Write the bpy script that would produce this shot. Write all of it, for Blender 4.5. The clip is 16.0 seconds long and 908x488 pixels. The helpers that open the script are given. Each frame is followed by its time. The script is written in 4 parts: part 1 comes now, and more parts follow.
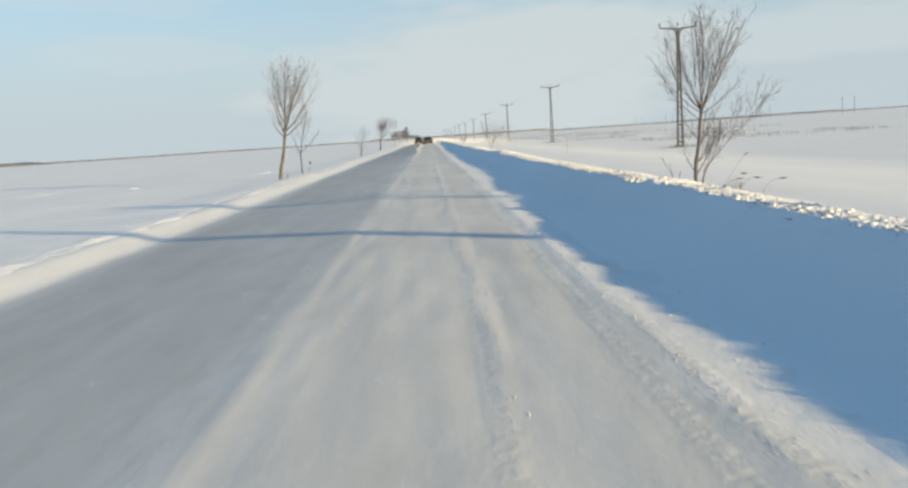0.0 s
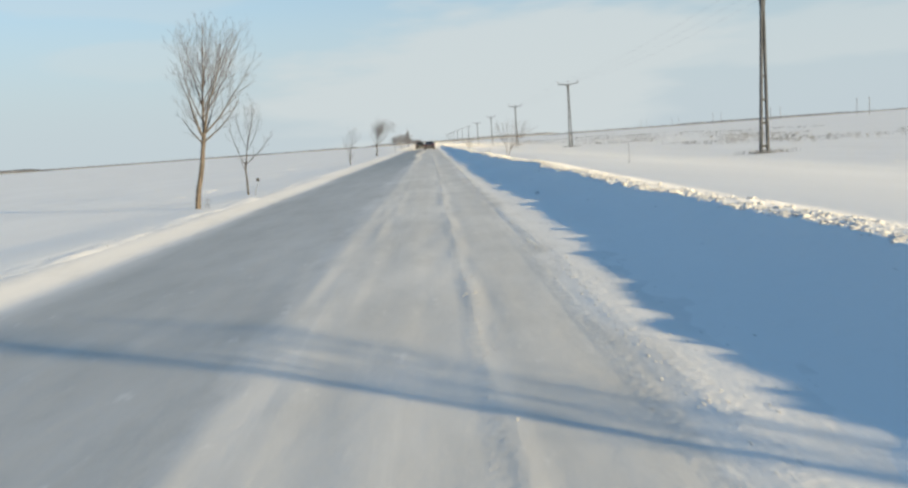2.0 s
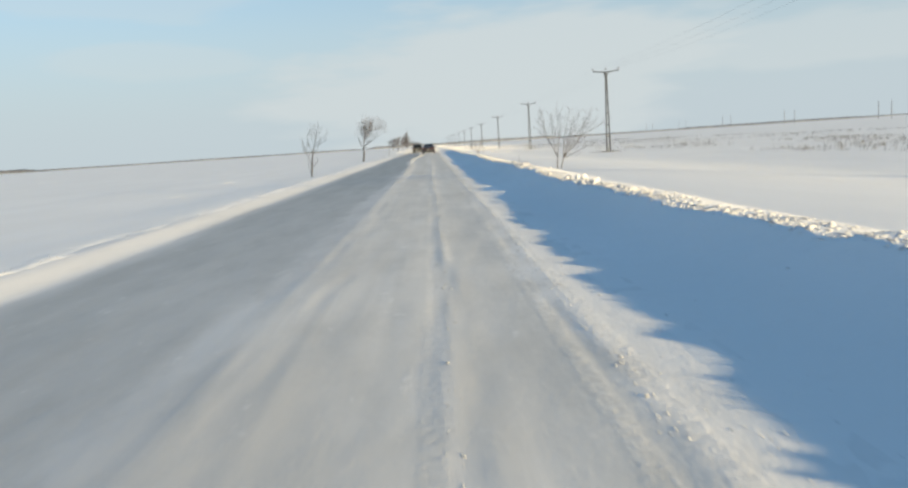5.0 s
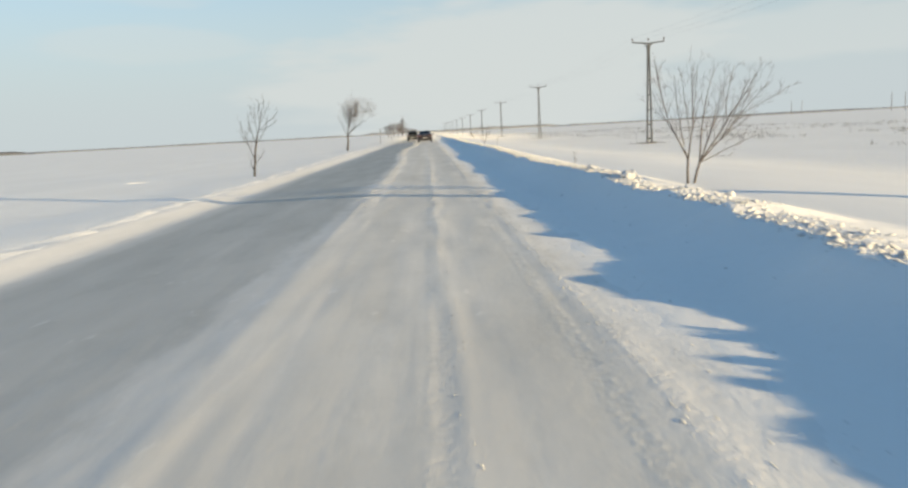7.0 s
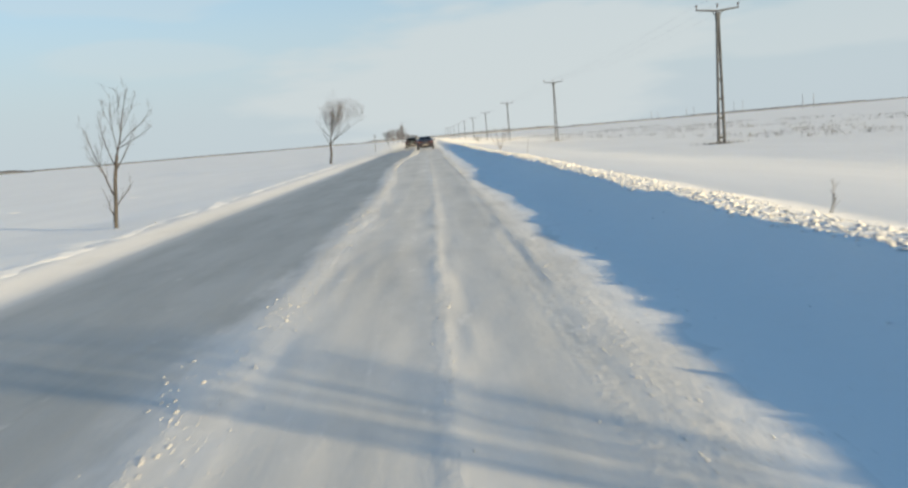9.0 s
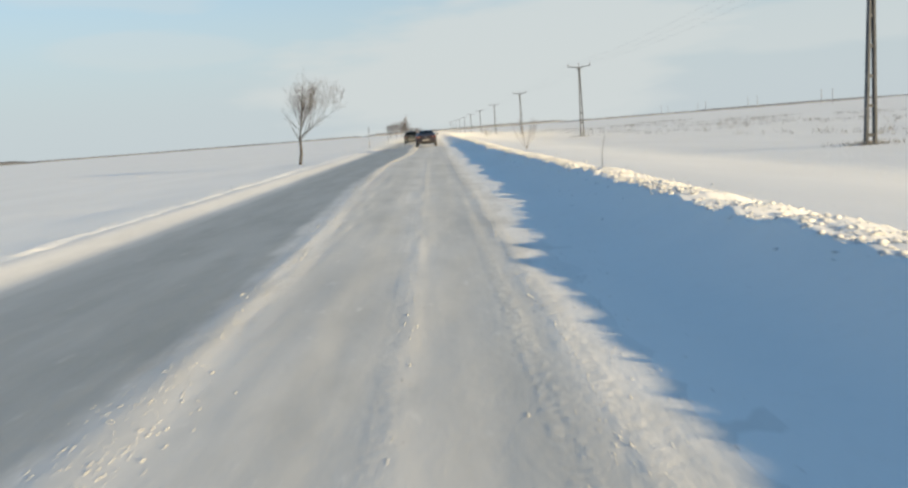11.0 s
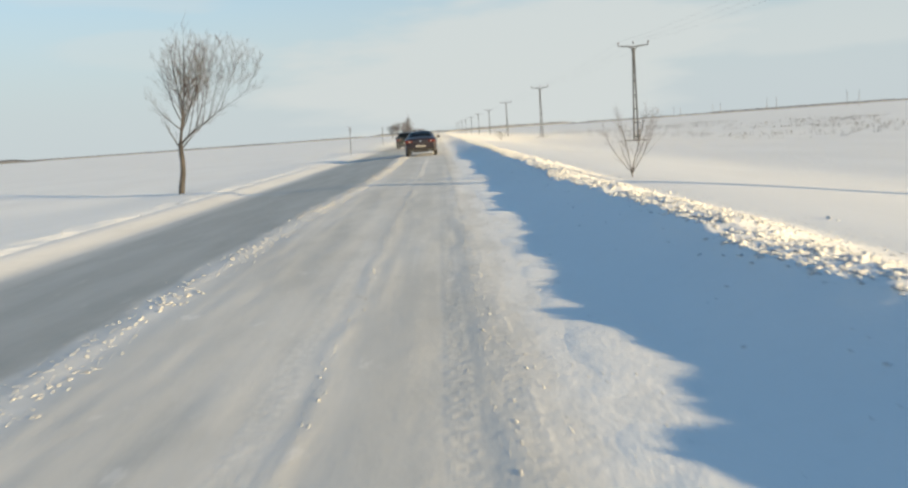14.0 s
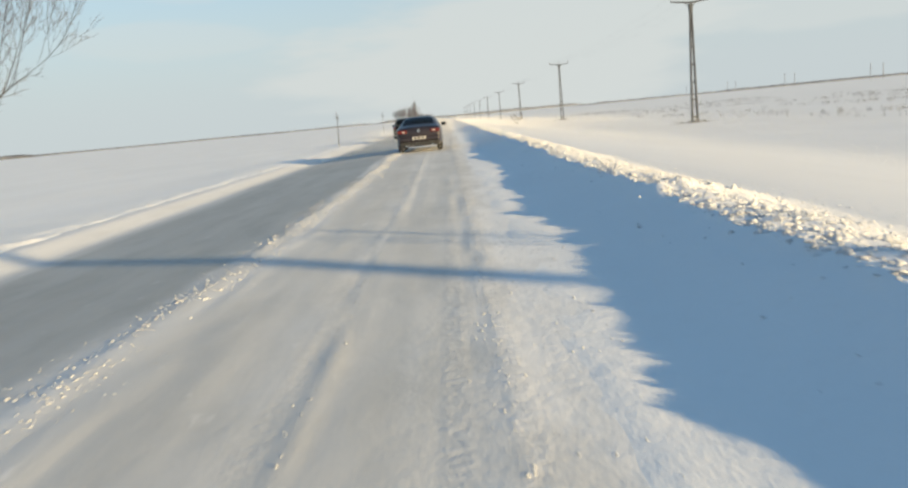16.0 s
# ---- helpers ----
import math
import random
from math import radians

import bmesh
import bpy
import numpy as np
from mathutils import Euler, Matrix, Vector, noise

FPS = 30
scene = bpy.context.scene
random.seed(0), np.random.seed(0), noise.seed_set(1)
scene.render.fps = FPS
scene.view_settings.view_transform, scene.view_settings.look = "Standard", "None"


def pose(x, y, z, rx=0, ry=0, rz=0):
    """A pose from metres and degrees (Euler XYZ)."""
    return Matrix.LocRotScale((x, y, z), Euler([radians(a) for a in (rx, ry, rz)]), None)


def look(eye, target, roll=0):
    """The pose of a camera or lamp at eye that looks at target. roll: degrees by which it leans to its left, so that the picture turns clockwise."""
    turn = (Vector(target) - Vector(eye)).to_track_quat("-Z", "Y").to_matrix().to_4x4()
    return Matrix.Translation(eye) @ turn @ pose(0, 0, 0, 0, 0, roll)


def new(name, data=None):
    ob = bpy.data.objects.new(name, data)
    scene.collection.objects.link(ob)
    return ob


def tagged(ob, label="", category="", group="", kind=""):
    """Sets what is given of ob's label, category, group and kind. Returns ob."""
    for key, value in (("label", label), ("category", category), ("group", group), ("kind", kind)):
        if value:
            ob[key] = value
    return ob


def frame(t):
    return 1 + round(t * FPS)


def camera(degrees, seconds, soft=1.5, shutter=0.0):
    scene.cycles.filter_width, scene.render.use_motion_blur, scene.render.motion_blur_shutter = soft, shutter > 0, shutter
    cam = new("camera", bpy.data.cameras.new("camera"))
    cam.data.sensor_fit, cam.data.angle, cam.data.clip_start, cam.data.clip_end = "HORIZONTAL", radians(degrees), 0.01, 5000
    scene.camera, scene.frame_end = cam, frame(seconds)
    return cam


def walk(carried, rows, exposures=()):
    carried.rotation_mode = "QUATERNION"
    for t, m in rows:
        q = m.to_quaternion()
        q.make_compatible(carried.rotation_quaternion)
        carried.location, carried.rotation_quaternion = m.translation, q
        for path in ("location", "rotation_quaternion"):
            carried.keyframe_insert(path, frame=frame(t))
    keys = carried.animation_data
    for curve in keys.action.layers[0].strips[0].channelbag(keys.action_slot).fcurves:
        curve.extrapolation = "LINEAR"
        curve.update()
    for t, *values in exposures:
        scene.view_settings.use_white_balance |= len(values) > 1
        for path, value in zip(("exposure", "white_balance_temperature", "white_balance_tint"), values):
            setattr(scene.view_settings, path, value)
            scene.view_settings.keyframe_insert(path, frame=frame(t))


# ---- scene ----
# ---------------------------------------------------------------- camera
cam = camera(62, 16.0, soft=2.4, shutter=0.2)


def aim(x, y, z, yaw, pitch, roll):
    """A pose from a heading to the right of +y, an upward pitch and a lean to the left, in degrees."""
    a, b = radians(yaw), radians(pitch)
    way = Vector((math.sin(a) * math.cos(b), math.cos(a) * math.cos(b), math.sin(b)))
    return look((x, y, z), Vector((x, y, z)) + way, roll)


# seconds, x, y, heading, pitch, lean; the eye rides 1.32 m above the road
DRIVE = [
    (0.0, 0.000, 0.000, 1.817, -8.121, -3.873),
    (0.5, 0.080, 3.062, 1.861, -8.050, -3.819),
    (1.0, 0.081, 6.172, 1.816, -8.075, -3.891),
    (1.5, 0.100, 9.288, 1.756, -8.067, -4.004),
    (2.0, 0.149, 12.401, 1.641, -7.781, -4.172),
    (2.5, 0.220, 15.522, 1.534, -7.700, -4.362),
    (3.0, 0.267, 18.739, 1.429, -7.562, -4.428),
    (5.5, 0.504, 36.099, 1.881, -7.600, -3.282),
    (6.0, 0.499, 39.622, 2.047, -8.251, -2.800),
    (6.5, 0.505, 43.175, 2.104, -8.639, -2.865),
    (7.0, 0.529, 46.733, 1.983, -8.539, -3.098),
    (7.5, 0.541, 50.168, 1.832, -8.588, -3.971),
    (8.0, 0.549, 53.692, 1.694, -8.375, -4.600),
    (8.5, 0.598, 57.234, 1.632, -8.198, -4.886),
    (9.0, 0.680, 60.766, 1.679, -8.169, -4.885),
    (11.5, 1.222, 79.285, 1.268, -8.658, -4.441),
    (12.0, 1.351, 83.039, 1.207, -8.612, -4.695),
    (12.5, 1.463, 86.790, 1.325, -7.800, -4.649),
    (13.0, 1.525, 90.410, 1.295, -7.836, -4.512),
    (13.5, 1.599, 93.893, 1.146, -8.146, -4.104),
    (14.0, 1.651, 97.268, 0.955, -8.512, -4.113),
    (14.5, 1.703, 100.491, 0.759, -8.883, -4.390),
    (15.0, 1.765, 103.626, 0.549, -9.220, -4.731),
    (15.5, 1.868, 106.709, 0.191, -9.316, -5.372),
    (16.0, 1.832, 109.688, 0.079, -9.579, -5.450),
]
# the clip's own white balance drifts between a cool and a warm setting: seconds, stops, kelvin, tint
TINTS = [(0, 0.86, 5690, 6), (5.3, 0.86, 5690, 6), (6.4, 0.90, 5940, 7), (7.1, 0.90, 5940, 7), (8.0, 0.86, 5690, 6), (9.2, 0.86, 5690, 6),
         (11.5, 0.86, 5850, 7), (12.4, 0.86, 5750, 6), (13.3, 0.86, 5750, 6), (14.3, 0.90, 5940, 7), (16, 0.90, 5940, 7)]
walk(cam, [(t, aim(x, y, 1.32, a, b, c)) for t, x, y, a, b, c in DRIVE], exposures=TINTS)

# ---------------------------------------------------------------- sky and sun
SUN_UP, SUN_AZ = radians(10.0), radians(127.3)      # azimuth clockwise from +y
world = bpy.data.worlds.new("winter_sky")
scene.world = world
world.use_nodes = True
wn, wl = world.node_tree.nodes, world.node_tree.links
wn.clear()
w_out = wn.new("ShaderNodeOutputWorld")
sky = wn.new("ShaderNodeTexSky")
sky.sky_type, sky.sun_disc = "NISHITA", False
sky.sun_elevation, sky.sun_rotation = SUN_UP, SUN_AZ
sky.air_density, sky.dust_density, sky.ozone_density = 1.0, 0.5, 1.9
bg_sky = wn.new("ShaderNodeBackground")
bg_sky.inputs["Strength"].default_value = 0.098
sky_hue = wn.new("ShaderNodeMix")
sky_hue.data_type, sky_hue.blend_type = "RGBA", "MULTIPLY"
sky_hue.inputs[0].default_value = 1.0
sky_hue.inputs[7].default_value = (0.885, 1.0, 0.985, 1)
wl.new(sky.outputs["Color"], sky_hue.inputs[6])
wl.new(sky_hue.outputs[2], bg_sky.inputs["Color"])
bg_veil = wn.new("ShaderNodeBackground")
bg_veil.inputs["Color"].default_value = (0.645, 0.662, 0.635, 1)
bg_veil.inputs["Strength"].default_value = 0.51
coord = wn.new("ShaderNodeTexCoord")
parts_dir = wn.new("ShaderNodeSeparateXYZ")
wl.new(coord.outputs["Generated"], parts_dir.inputs[0])
# thin veil that thickens to the horizon
veil = wn.new("ShaderNodeMapRange")
veil.inputs["From Min"].default_value, veil.inputs["From Max"].default_value = 0.02, 0.40
veil.inputs["To Min"].default_value, veil.inputs["To Max"].default_value = 0.97, 0.04
veil.interpolation_type = "SMOOTHSTEP"
wl.new(parts_dir.outputs["Z"], veil.inputs["Value"])
# thin cloud in soft banks: (azimuth, elevation, half width, half height) in degrees, thickness
def sky_math(op, *values):
    n = wn.new("ShaderNodeMath")
    n.operation = op
    for i, v in enumerate(values):
        if isinstance(v, (int, float)):
            n.inputs[i].default_value = v
        else:
            wl.new(v, n.inputs[i])
    return n.outputs[0]


stretch = wn.new("ShaderNodeMapping")
stretch.inputs["Scale"].default_value = (2.0, 2.0, 9.0)
stretch.inputs["Rotation"].default_value = (0, radians(6), 0)
wl.new(coord.outputs["Generated"], stretch.inputs["Vector"])
cirrus = wn.new("ShaderNodeTexNoise")
cirrus.inputs["Scale"].default_value, cirrus.inputs["Detail"].default_value = 3.2, 5
cirrus.inputs["Roughness"].default_value = 0.5
wl.new(stretch.outputs["Vector"], cirrus.inputs["Vector"])
ripple = sky_math("SUBTRACT", cirrus.outputs["Fac"], 0.5)
azimuth = sky_math("ARCTAN2", parts_dir.outputs["X"], parts_dir.outputs["Y"])
height_ = sky_math("ARCSINE", parts_dir.outputs["Z"])
cover = None
for az, el, wide, high, thick in ((5.5, 4.4, 16.0, 5.4, 0.8), (-19.0, 6.9, 7.0, 1.2, 0.32), (-20.0, 11.2, 10.0, 1.6, 0.28), (29.0, 5.4, 9.0, 1.8, 0.5), (62, 9, 25, 4, 0.6), (-70, 10, 30, 4, 0.6), (150, 12, 60, 5, 0.5)):
    dx = sky_math("DIVIDE", sky_math("SUBTRACT", azimuth, radians(az)), radians(wide))
    tilt = sky_math("MULTIPLY", dx, 0.25 if az > -10 else 0.0)
    dz = sky_math("SUBTRACT", sky_math("DIVIDE", sky_math("SUBTRACT", height_, radians(el)), radians(high)), tilt)
    far_ = sky_math("SQRT", sky_math("ADD", sky_math("MULTIPLY", dx, dx), sky_math("MULTIPLY", dz, dz)))
    far_ = sky_math("ADD", far_, sky_math("MULTIPLY", ripple, 1.5))
    soft = wn.new("ShaderNodeMapRange")
    soft.interpolation_type = "SMOOTHSTEP"
    for k_, v_ in (("From Min", 0.75), ("From Max", 1.25), ("To Min", thick), ("To Max", 0.0)):
        soft.inputs[k_].default_value = v_
    wl.new(far_, soft.inputs["Value"])
    cover = soft.outputs[0] if cover is None else sky_math("MAXIMUM", cover, soft.outputs[0])
bg_cirrus = wn.new("ShaderNodeBackground")
bg_cirrus.inputs["Color"].default_value = (0.73, 0.71, 0.64, 1)
bg_cirrus.inputs["Strength"].default_value = 0.53
blend = wn.new("ShaderNodeMixShader")
wl.new(veil.outputs[0], blend.inputs["Fac"])
wl.new(bg_sky.outputs[0], blend.inputs[1])
wl.new(bg_veil.outputs[0], blend.inputs[2])
whole = wn.new("ShaderNodeMixShader")
wl.new(cover, whole.inputs["Fac"])
wl.new(blend.outputs[0], whole.inputs[1])
wl.new(bg_cirrus.outputs[0], whole.inputs[2])
wl.new(whole.outputs[0], w_out.inputs["Surface"])

sun = new("sun", bpy.data.lights.new("sun", "SUN"))
sun.data.energy, sun.data.angle, sun.data.color = 5.0, radians(0.9), (1.0, 0.70, 0.335)
sun_way = Vector((math.sin(SUN_AZ) * math.cos(SUN_UP), math.cos(SUN_AZ) * math.cos(SUN_UP), math.sin(SUN_UP)))
sun.matrix_world = look(sun_way * 50, (0, 0, 0))


# ---------------------------------------------------------------- materials
def base(name, colour, rough=0.6, metal=0.0):
    m = bpy.data.materials.new(name)
    m.use_nodes = True
    b = m.node_tree.nodes["Principled BSDF"]
    b.inputs["Base Color"].default_value = (*colour, 1)
    b.inputs["Roughness"].default_value, b.inputs["Metallic"].default_value = rough, metal
    return m, m.node_tree, b


def noise_of(tree, scale, detail=4, rough=0.5, stretched=None, offset=None):
    tc = tree.nodes.new("ShaderNodeTexCoord")
    out = tc.outputs["Object"]
    if stretched:
        mp = tree.nodes.new("ShaderNodeMapping")
        mp.inputs["Scale"].default_value = stretched
        if offset:
            mp.inputs["Location"].default_value = offset
        tree.links.new(out, mp.inputs["Vector"])
        out = mp.outputs["Vector"]
    n = tree.nodes.new("ShaderNodeTexNoise")
    n.inputs["Scale"].default_value, n.inputs["Detail"].default_value, n.inputs["Roughness"].default_value = scale, detail, rough
    tree.links.new(out, n.inputs["Vector"])
    return n.outputs["Fac"]


def ranged(tree, value, a, b, c=0.0, d=1.0, smooth=True):
    r = tree.nodes.new("ShaderNodeMapRange")
    r.interpolation_type = "SMOOTHSTEP" if smooth else "LINEAR"
    for k, v in zip(("From Min", "From Max", "To Min", "To Max"), (a, b, c, d)):
        r.inputs[k].default_value = v
    tree.links.new(value, r.inputs["Value"])
    return r.outputs["Result"]


def calc(tree, op, a, b):
    n = tree.nodes.new("ShaderNodeMath")
    n.operation = op
    n.use_clamp = op in ("ADD", "SUBTRACT")
    for i, v in enumerate((a, b)):
        if isinstance(v, (int, float)):
            n.inputs[i].default_value = v
        else:
            tree.links.new(v, n.inputs[i])
    return n.outputs[0]


def mixed(tree, fac, a, b):
    n = tree.nodes.new("ShaderNodeMix")
    n.data_type = "RGBA"
    if isinstance(fac, (int, float)):
        n.inputs["Factor"].default_value = fac
    else:
        tree.links.new(fac, n.inputs["Factor"])
    for key, v in (("A", a), ("B", b)):
        sock = [s for s in n.inputs if s.name == key and s.type == "RGBA"][0]
        if isinstance(v, tuple):
            sock.default_value = (*v, 1)
        else:
            tree.links.new(v, sock)
    return [s for s in n.outputs if s.type == "RGBA"][0]


def bumped(tree, bsdf, height, strength, distance, under=None):
    n = tree.nodes.new("ShaderNodeBump")
    n.inputs["Strength"].default_value, n.inputs["Distance"].default_value = strength, distance
    tree.links.new(height, n.inputs["Height"])
    if under:
        tree.links.new(under, n.inputs["Normal"])
    tree.links.new(n.outputs["Normal"], bsdf.inputs["Normal"])
    return n.outputs["Normal"]


def varied(name, dark, light, scale, rough=0.7, metal=0.0, bump=0.0, stretched=(1, 1, 1), detail=5):
    """A surface that wanders between two colours at one scale, with a finer grain over it."""
    m, t, b = base(name, light, rough, metal)
    big, fine = noise_of(t, scale, detail, 0.55, stretched), noise_of(t, scale * 7, 3, 0.6, stretched)
    mix = calc(t, "ADD", calc(t, "MULTIPLY", big, 0.7), calc(t, "MULTIPLY", fine, 0.3))
    t.links.new(mixed(t, ranged(t, mix, 0.36, 0.64), dark, light), b.inputs["Base Color"])
    if bump:
        bumped(t, b, mix, bump, 0.02)
    return m


def snow_material():
    m, t, b = base("snow", (0.89, 0.89, 0.89), 0.62)
    drift = noise_of(t, 0.35, 5, 0.55, (1, 0.3, 1))
    grain = noise_of(t, 9, 4, 0.65)
    fine = noise_of(t, 60, 2, 0.6)
    tone = mixed(t, ranged(t, drift, 0.35, 0.68), (0.875, 0.875, 0.87), (0.915, 0.915, 0.91))
    tone = mixed(t, ranged(t, grain, 0.25, 0.5, 0.2, 0.0), tone, (0.80, 0.79, 0.775))
    t.links.new(tone, b.inputs["Base Color"])
    n = bumped(t, b, drift, 0.08, 0.05)
    n = bumped(t, b, grain, 0.25, 0.03, n)
    bumped(t, b, fine, 0.25, 0.006, n)
    b.inputs["Specular IOR Level"].default_value = 0.25
    return m


ROAD_TURN = 0.0068       # the road veers this many metres to the right for each metre ahead


def road_material():
    """Worn asphalt under ice and blown snow: a bare far lane, a packed near lane, tyre tracks."""
    m, t, b = base("icy_road", (0.3, 0.3, 0.3), 0.55)
    lane = t.nodes.new("ShaderNodeAttribute")
    lane.attribute_name = "across"
    sway = noise_of(t, 1.0, 3, 0.5, (0.3, 0.07, 1))
    ragged = noise_of(t, 2.0, 6, 0.65, (1, 0.4, 1))
    wob = calc2(t, "ADD", lane.outputs["Fac"], ranged(t, sway, 0.2, 0.8, -0.28, 0.28, False))
    wob = calc2(t, "ADD", wob, ranged(t, ragged, 0.2, 0.8, -0.2, 0.2, False))
    ramp = t.nodes.new("ShaderNodeValToRGB")
    ramp.color_ramp.interpolation = "EASE"
    # how much snow lies at each place across the road, in metres from the crown line
    LAID = ((-5.7, 0.97), (-5.2, 0.92), (-4.8, 0.86), (-4.5, 0.55), (-4.2, 0.16), (-3.1, 0.06), (-2.2, 0.10), (-1.55, 0.10), (-1.25, 0.78), (-0.98, 0.88), (-0.6, 0.66),
            (-0.25, 0.58), (0.1, 0.66), (0.28, 0.80), (0.5, 0.66), (0.85, 0.58), (1.15, 0.66), (1.4, 0.86), (1.62, 0.99))
    el = ramp.color_ramp.elements
    el[0].position, el[1].position = (LAID[0][0] + 6) / 8, (LAID[-1][0] + 6) / 8
    for e, (_, v) in ((el[0], LAID[0]), (el[1], LAID[-1])):
        e.color = (v, v, v, 1)
    for at, v in LAID[1:-1]:
        el.new((at + 6) / 8).color = (v, v, v, 1)
    t.links.new(ranged(t, wob, -6, 2, 0, 1, False), ramp.inputs["Fac"])
    place = t.nodes.new("ShaderNodeTexCoord")
    split = t.nodes.new("ShaderNodeSeparateXYZ")
    t.links.new(place.outputs["Object"], split.inputs[0])
    blown = ranged(t, wob, -4.7, -1.2, 0.50, 0.76)
    blown = calc(t, "ADD", blown, ranged(t, wob, 0.9, 1.5, 0.0, 0.5))
    blown = calc(t, "ADD", blown, ranged(t, wob, -4.1, -5.2, 0.0, 0.65))
    laid = mixed(t, ranged(t, split.outputs["Y"], 35, 78, 0.68, 0.0), ramp.outputs["Color"], blown)
    streak = noise_of(t, 1.0, 4, 0.55, (2.6, 0.10, 1))
    wheel = noise_of(t, 1.0, 3, 0.5, (2.2, 0.02, 1), (3, 7, 0))
    patch = noise_of(t, 0.6, 5, 0.6, (1.0, 0.4, 1))
    spots = noise_of(t, 5.0, 4, 0.6, (1, 0.5, 1))
    lines = noise_of(t, 1.0, 5, 0.6, (7.0, 0.25, 1), (1, 4, 0))
    streaks = calc(t, "ADD", ranged(t, streak, 0.45, 0.75, 0.0, 0.13), ranged(t, wheel, 0.48, 0.68, 0.0, 0.10))
    streaks = calc(t, "ADD", streaks, ranged(t, lines, 0.56, 0.72, 0.0, 0.09))
    streaks = calc(t, "MULTIPLY", streaks, ranged(t, patch, 0.3, 0.6, 0.3, 1.0))
    streaks = calc(t, "MULTIPLY", streaks, ranged(t, wob, -1.7, -1.0, 0.45, 1.0))
    cover_ = calc(t, "ADD", laid, streaks)
    cover_ = calc(t, "ADD", cover_, ranged(t, spots, 0.64, 0.73, 0.0, 0.30))
    cover_ = calc(t, "SUBTRACT", cover_, ranged(t, ragged, 0.3, 0.55, 0.14, 0.0))
    stone = noise_of(t, 120, 3, 0.7)
    rime = noise_of(t, 1.3, 5, 0.6, (1, 0.22, 1))
    bare = mixed(t, ranged(t, stone, 0.35, 0.65), (0.345, 0.35, 0.334), (0.415, 0.42, 0.402))
    bare = mixed(t, ranged(t, rime, 0.35, 0.7), bare, (0.45, 0.455, 0.44))
    packed = mixed(t, ranged(t, patch, 0.3, 0.7), (0.69, 0.685, 0.67), (0.81, 0.805, 0.79))
    packed = mixed(t, ranged(t, laid, 0.8, 1.0), packed, (0.85, 0.85, 0.845))
    tread = None
    for at in (1.02, 1.3, 0.22):
        off = calc2(t, "ABSOLUTE", calc2(t, "SUBTRACT", lane.outputs["Fac"], at), 0)
        band_ = ranged(t, off, 0.035, 0.085, 1.0 if at > 1 else 0.6, 0.0)
        tread = band_ if tread is None else calc2(t, "MAXIMUM", tread, band_)
    block = noise_of(t, 1.0, 3, 0.6, (9, 26, 1))
    lug = calc2(t, "MULTIPLY", tread, ranged(t, block, 0.42, 0.6))
    cover_ = calc(t, "SUBTRACT", cover_, calc2(t, "MULTIPLY", tread, 0.10))
    cover_ = calc(t, "ADD", cover_, calc2(t, "MULTIPLY", lug, 0.20))
    t.links.new(mixed(t, cover_, bare, packed), b.inputs["Base Color"])
    t.links.new(ranged(t, cover_, 0.0, 0.7, 0.58, 0.75), b.inputs["Roughness"])
    n = bumped(t, b, ragged, 0.10, 0.025)
    n = bumped(t, b, streak, 0.05, 0.02, n)
    n = bumped(t, b, spots, 0.2, 0.02, n)
    n = bumped(t, b, stone, 0.2, 0.004, n)
    n = bumped(t, b, lug, 0.2, 0.012, n)
    rough_snow = t.nodes.new("ShaderNodeBump")
    rough_snow.inputs["Distance"].default_value = 0.03
    t.links.new(ranged(t, wob, 0.5, 1.5, 0.03, 0.22), rough_snow.inputs["Strength"])
    t.links.new(noise_of(t, 9, 4, 0.65), rough_snow.inputs["Height"])
    t.links.new(n, rough_snow.inputs["Normal"])
    t.links.new(rough_snow.outputs["Normal"], b.inputs["Normal"])
    b.inputs["Specular IOR Level"].default_value = 0.2
    return m


def calc2(tree, op, a, b):
    n = tree.nodes.new("ShaderNodeMath")
    n.operation = op
    for i, v in enumerate((a, b)):
        if isinstance(v, (int, float)):
            n.inputs[i].default_value = v
        else:
            tree.links.new(v, n.inputs[i])
    return n.outputs[0]


SNOW, ROAD = snow_material(), road_material()
CLOD = varied("clod_snow", (0.54, 0.55, 0.565), (0.68, 0.69, 0.70), 6, 0.6, bump=0.4)
CRUMB = varied("grey_snow_crumb", (0.47, 0.475, 0.48), (0.60, 0.605, 0.61), 6, 0.7)
BARK = varied("bark", (0.032, 0.031, 0.032), (0.075, 0.07, 0.07), 9, 0.85, bump=0.5, stretched=(1, 1, 0.25))
GREY_BARK = varied("grey_brown_bark", (0.07, 0.062, 0.056), (0.15, 0.13, 0.115), 9, 0.85, bump=0.5, stretched=(1, 1, 0.25))
GREY_TWIG = varied("grey_twig_bark", (0.085, 0.075, 0.073), (0.16, 0.142, 0.138), 5, 0.8)
TWIG = varied("twig_bark", (0.07, 0.062, 0.062), (0.14, 0.122, 0.12), 5, 0.8)
BUSH_BARK = varied("pale_bush_bark", (0.075, 0.068, 0.068), (0.145, 0.131, 0.13), 9, 0.85, bump=0.4, stretched=(1, 1, 0.25))
RED_TWIG = varied("reddish_twig_bark", (0.075, 0.062, 0.063), (0.14, 0.116, 0.115), 5, 0.8)
CONCRETE = varied("pole_concrete", (0.05, 0.056, 0.068), (0.095, 0.104, 0.122), 4, 0.85, bump=0.3, stretched=(1, 1, 0.3))
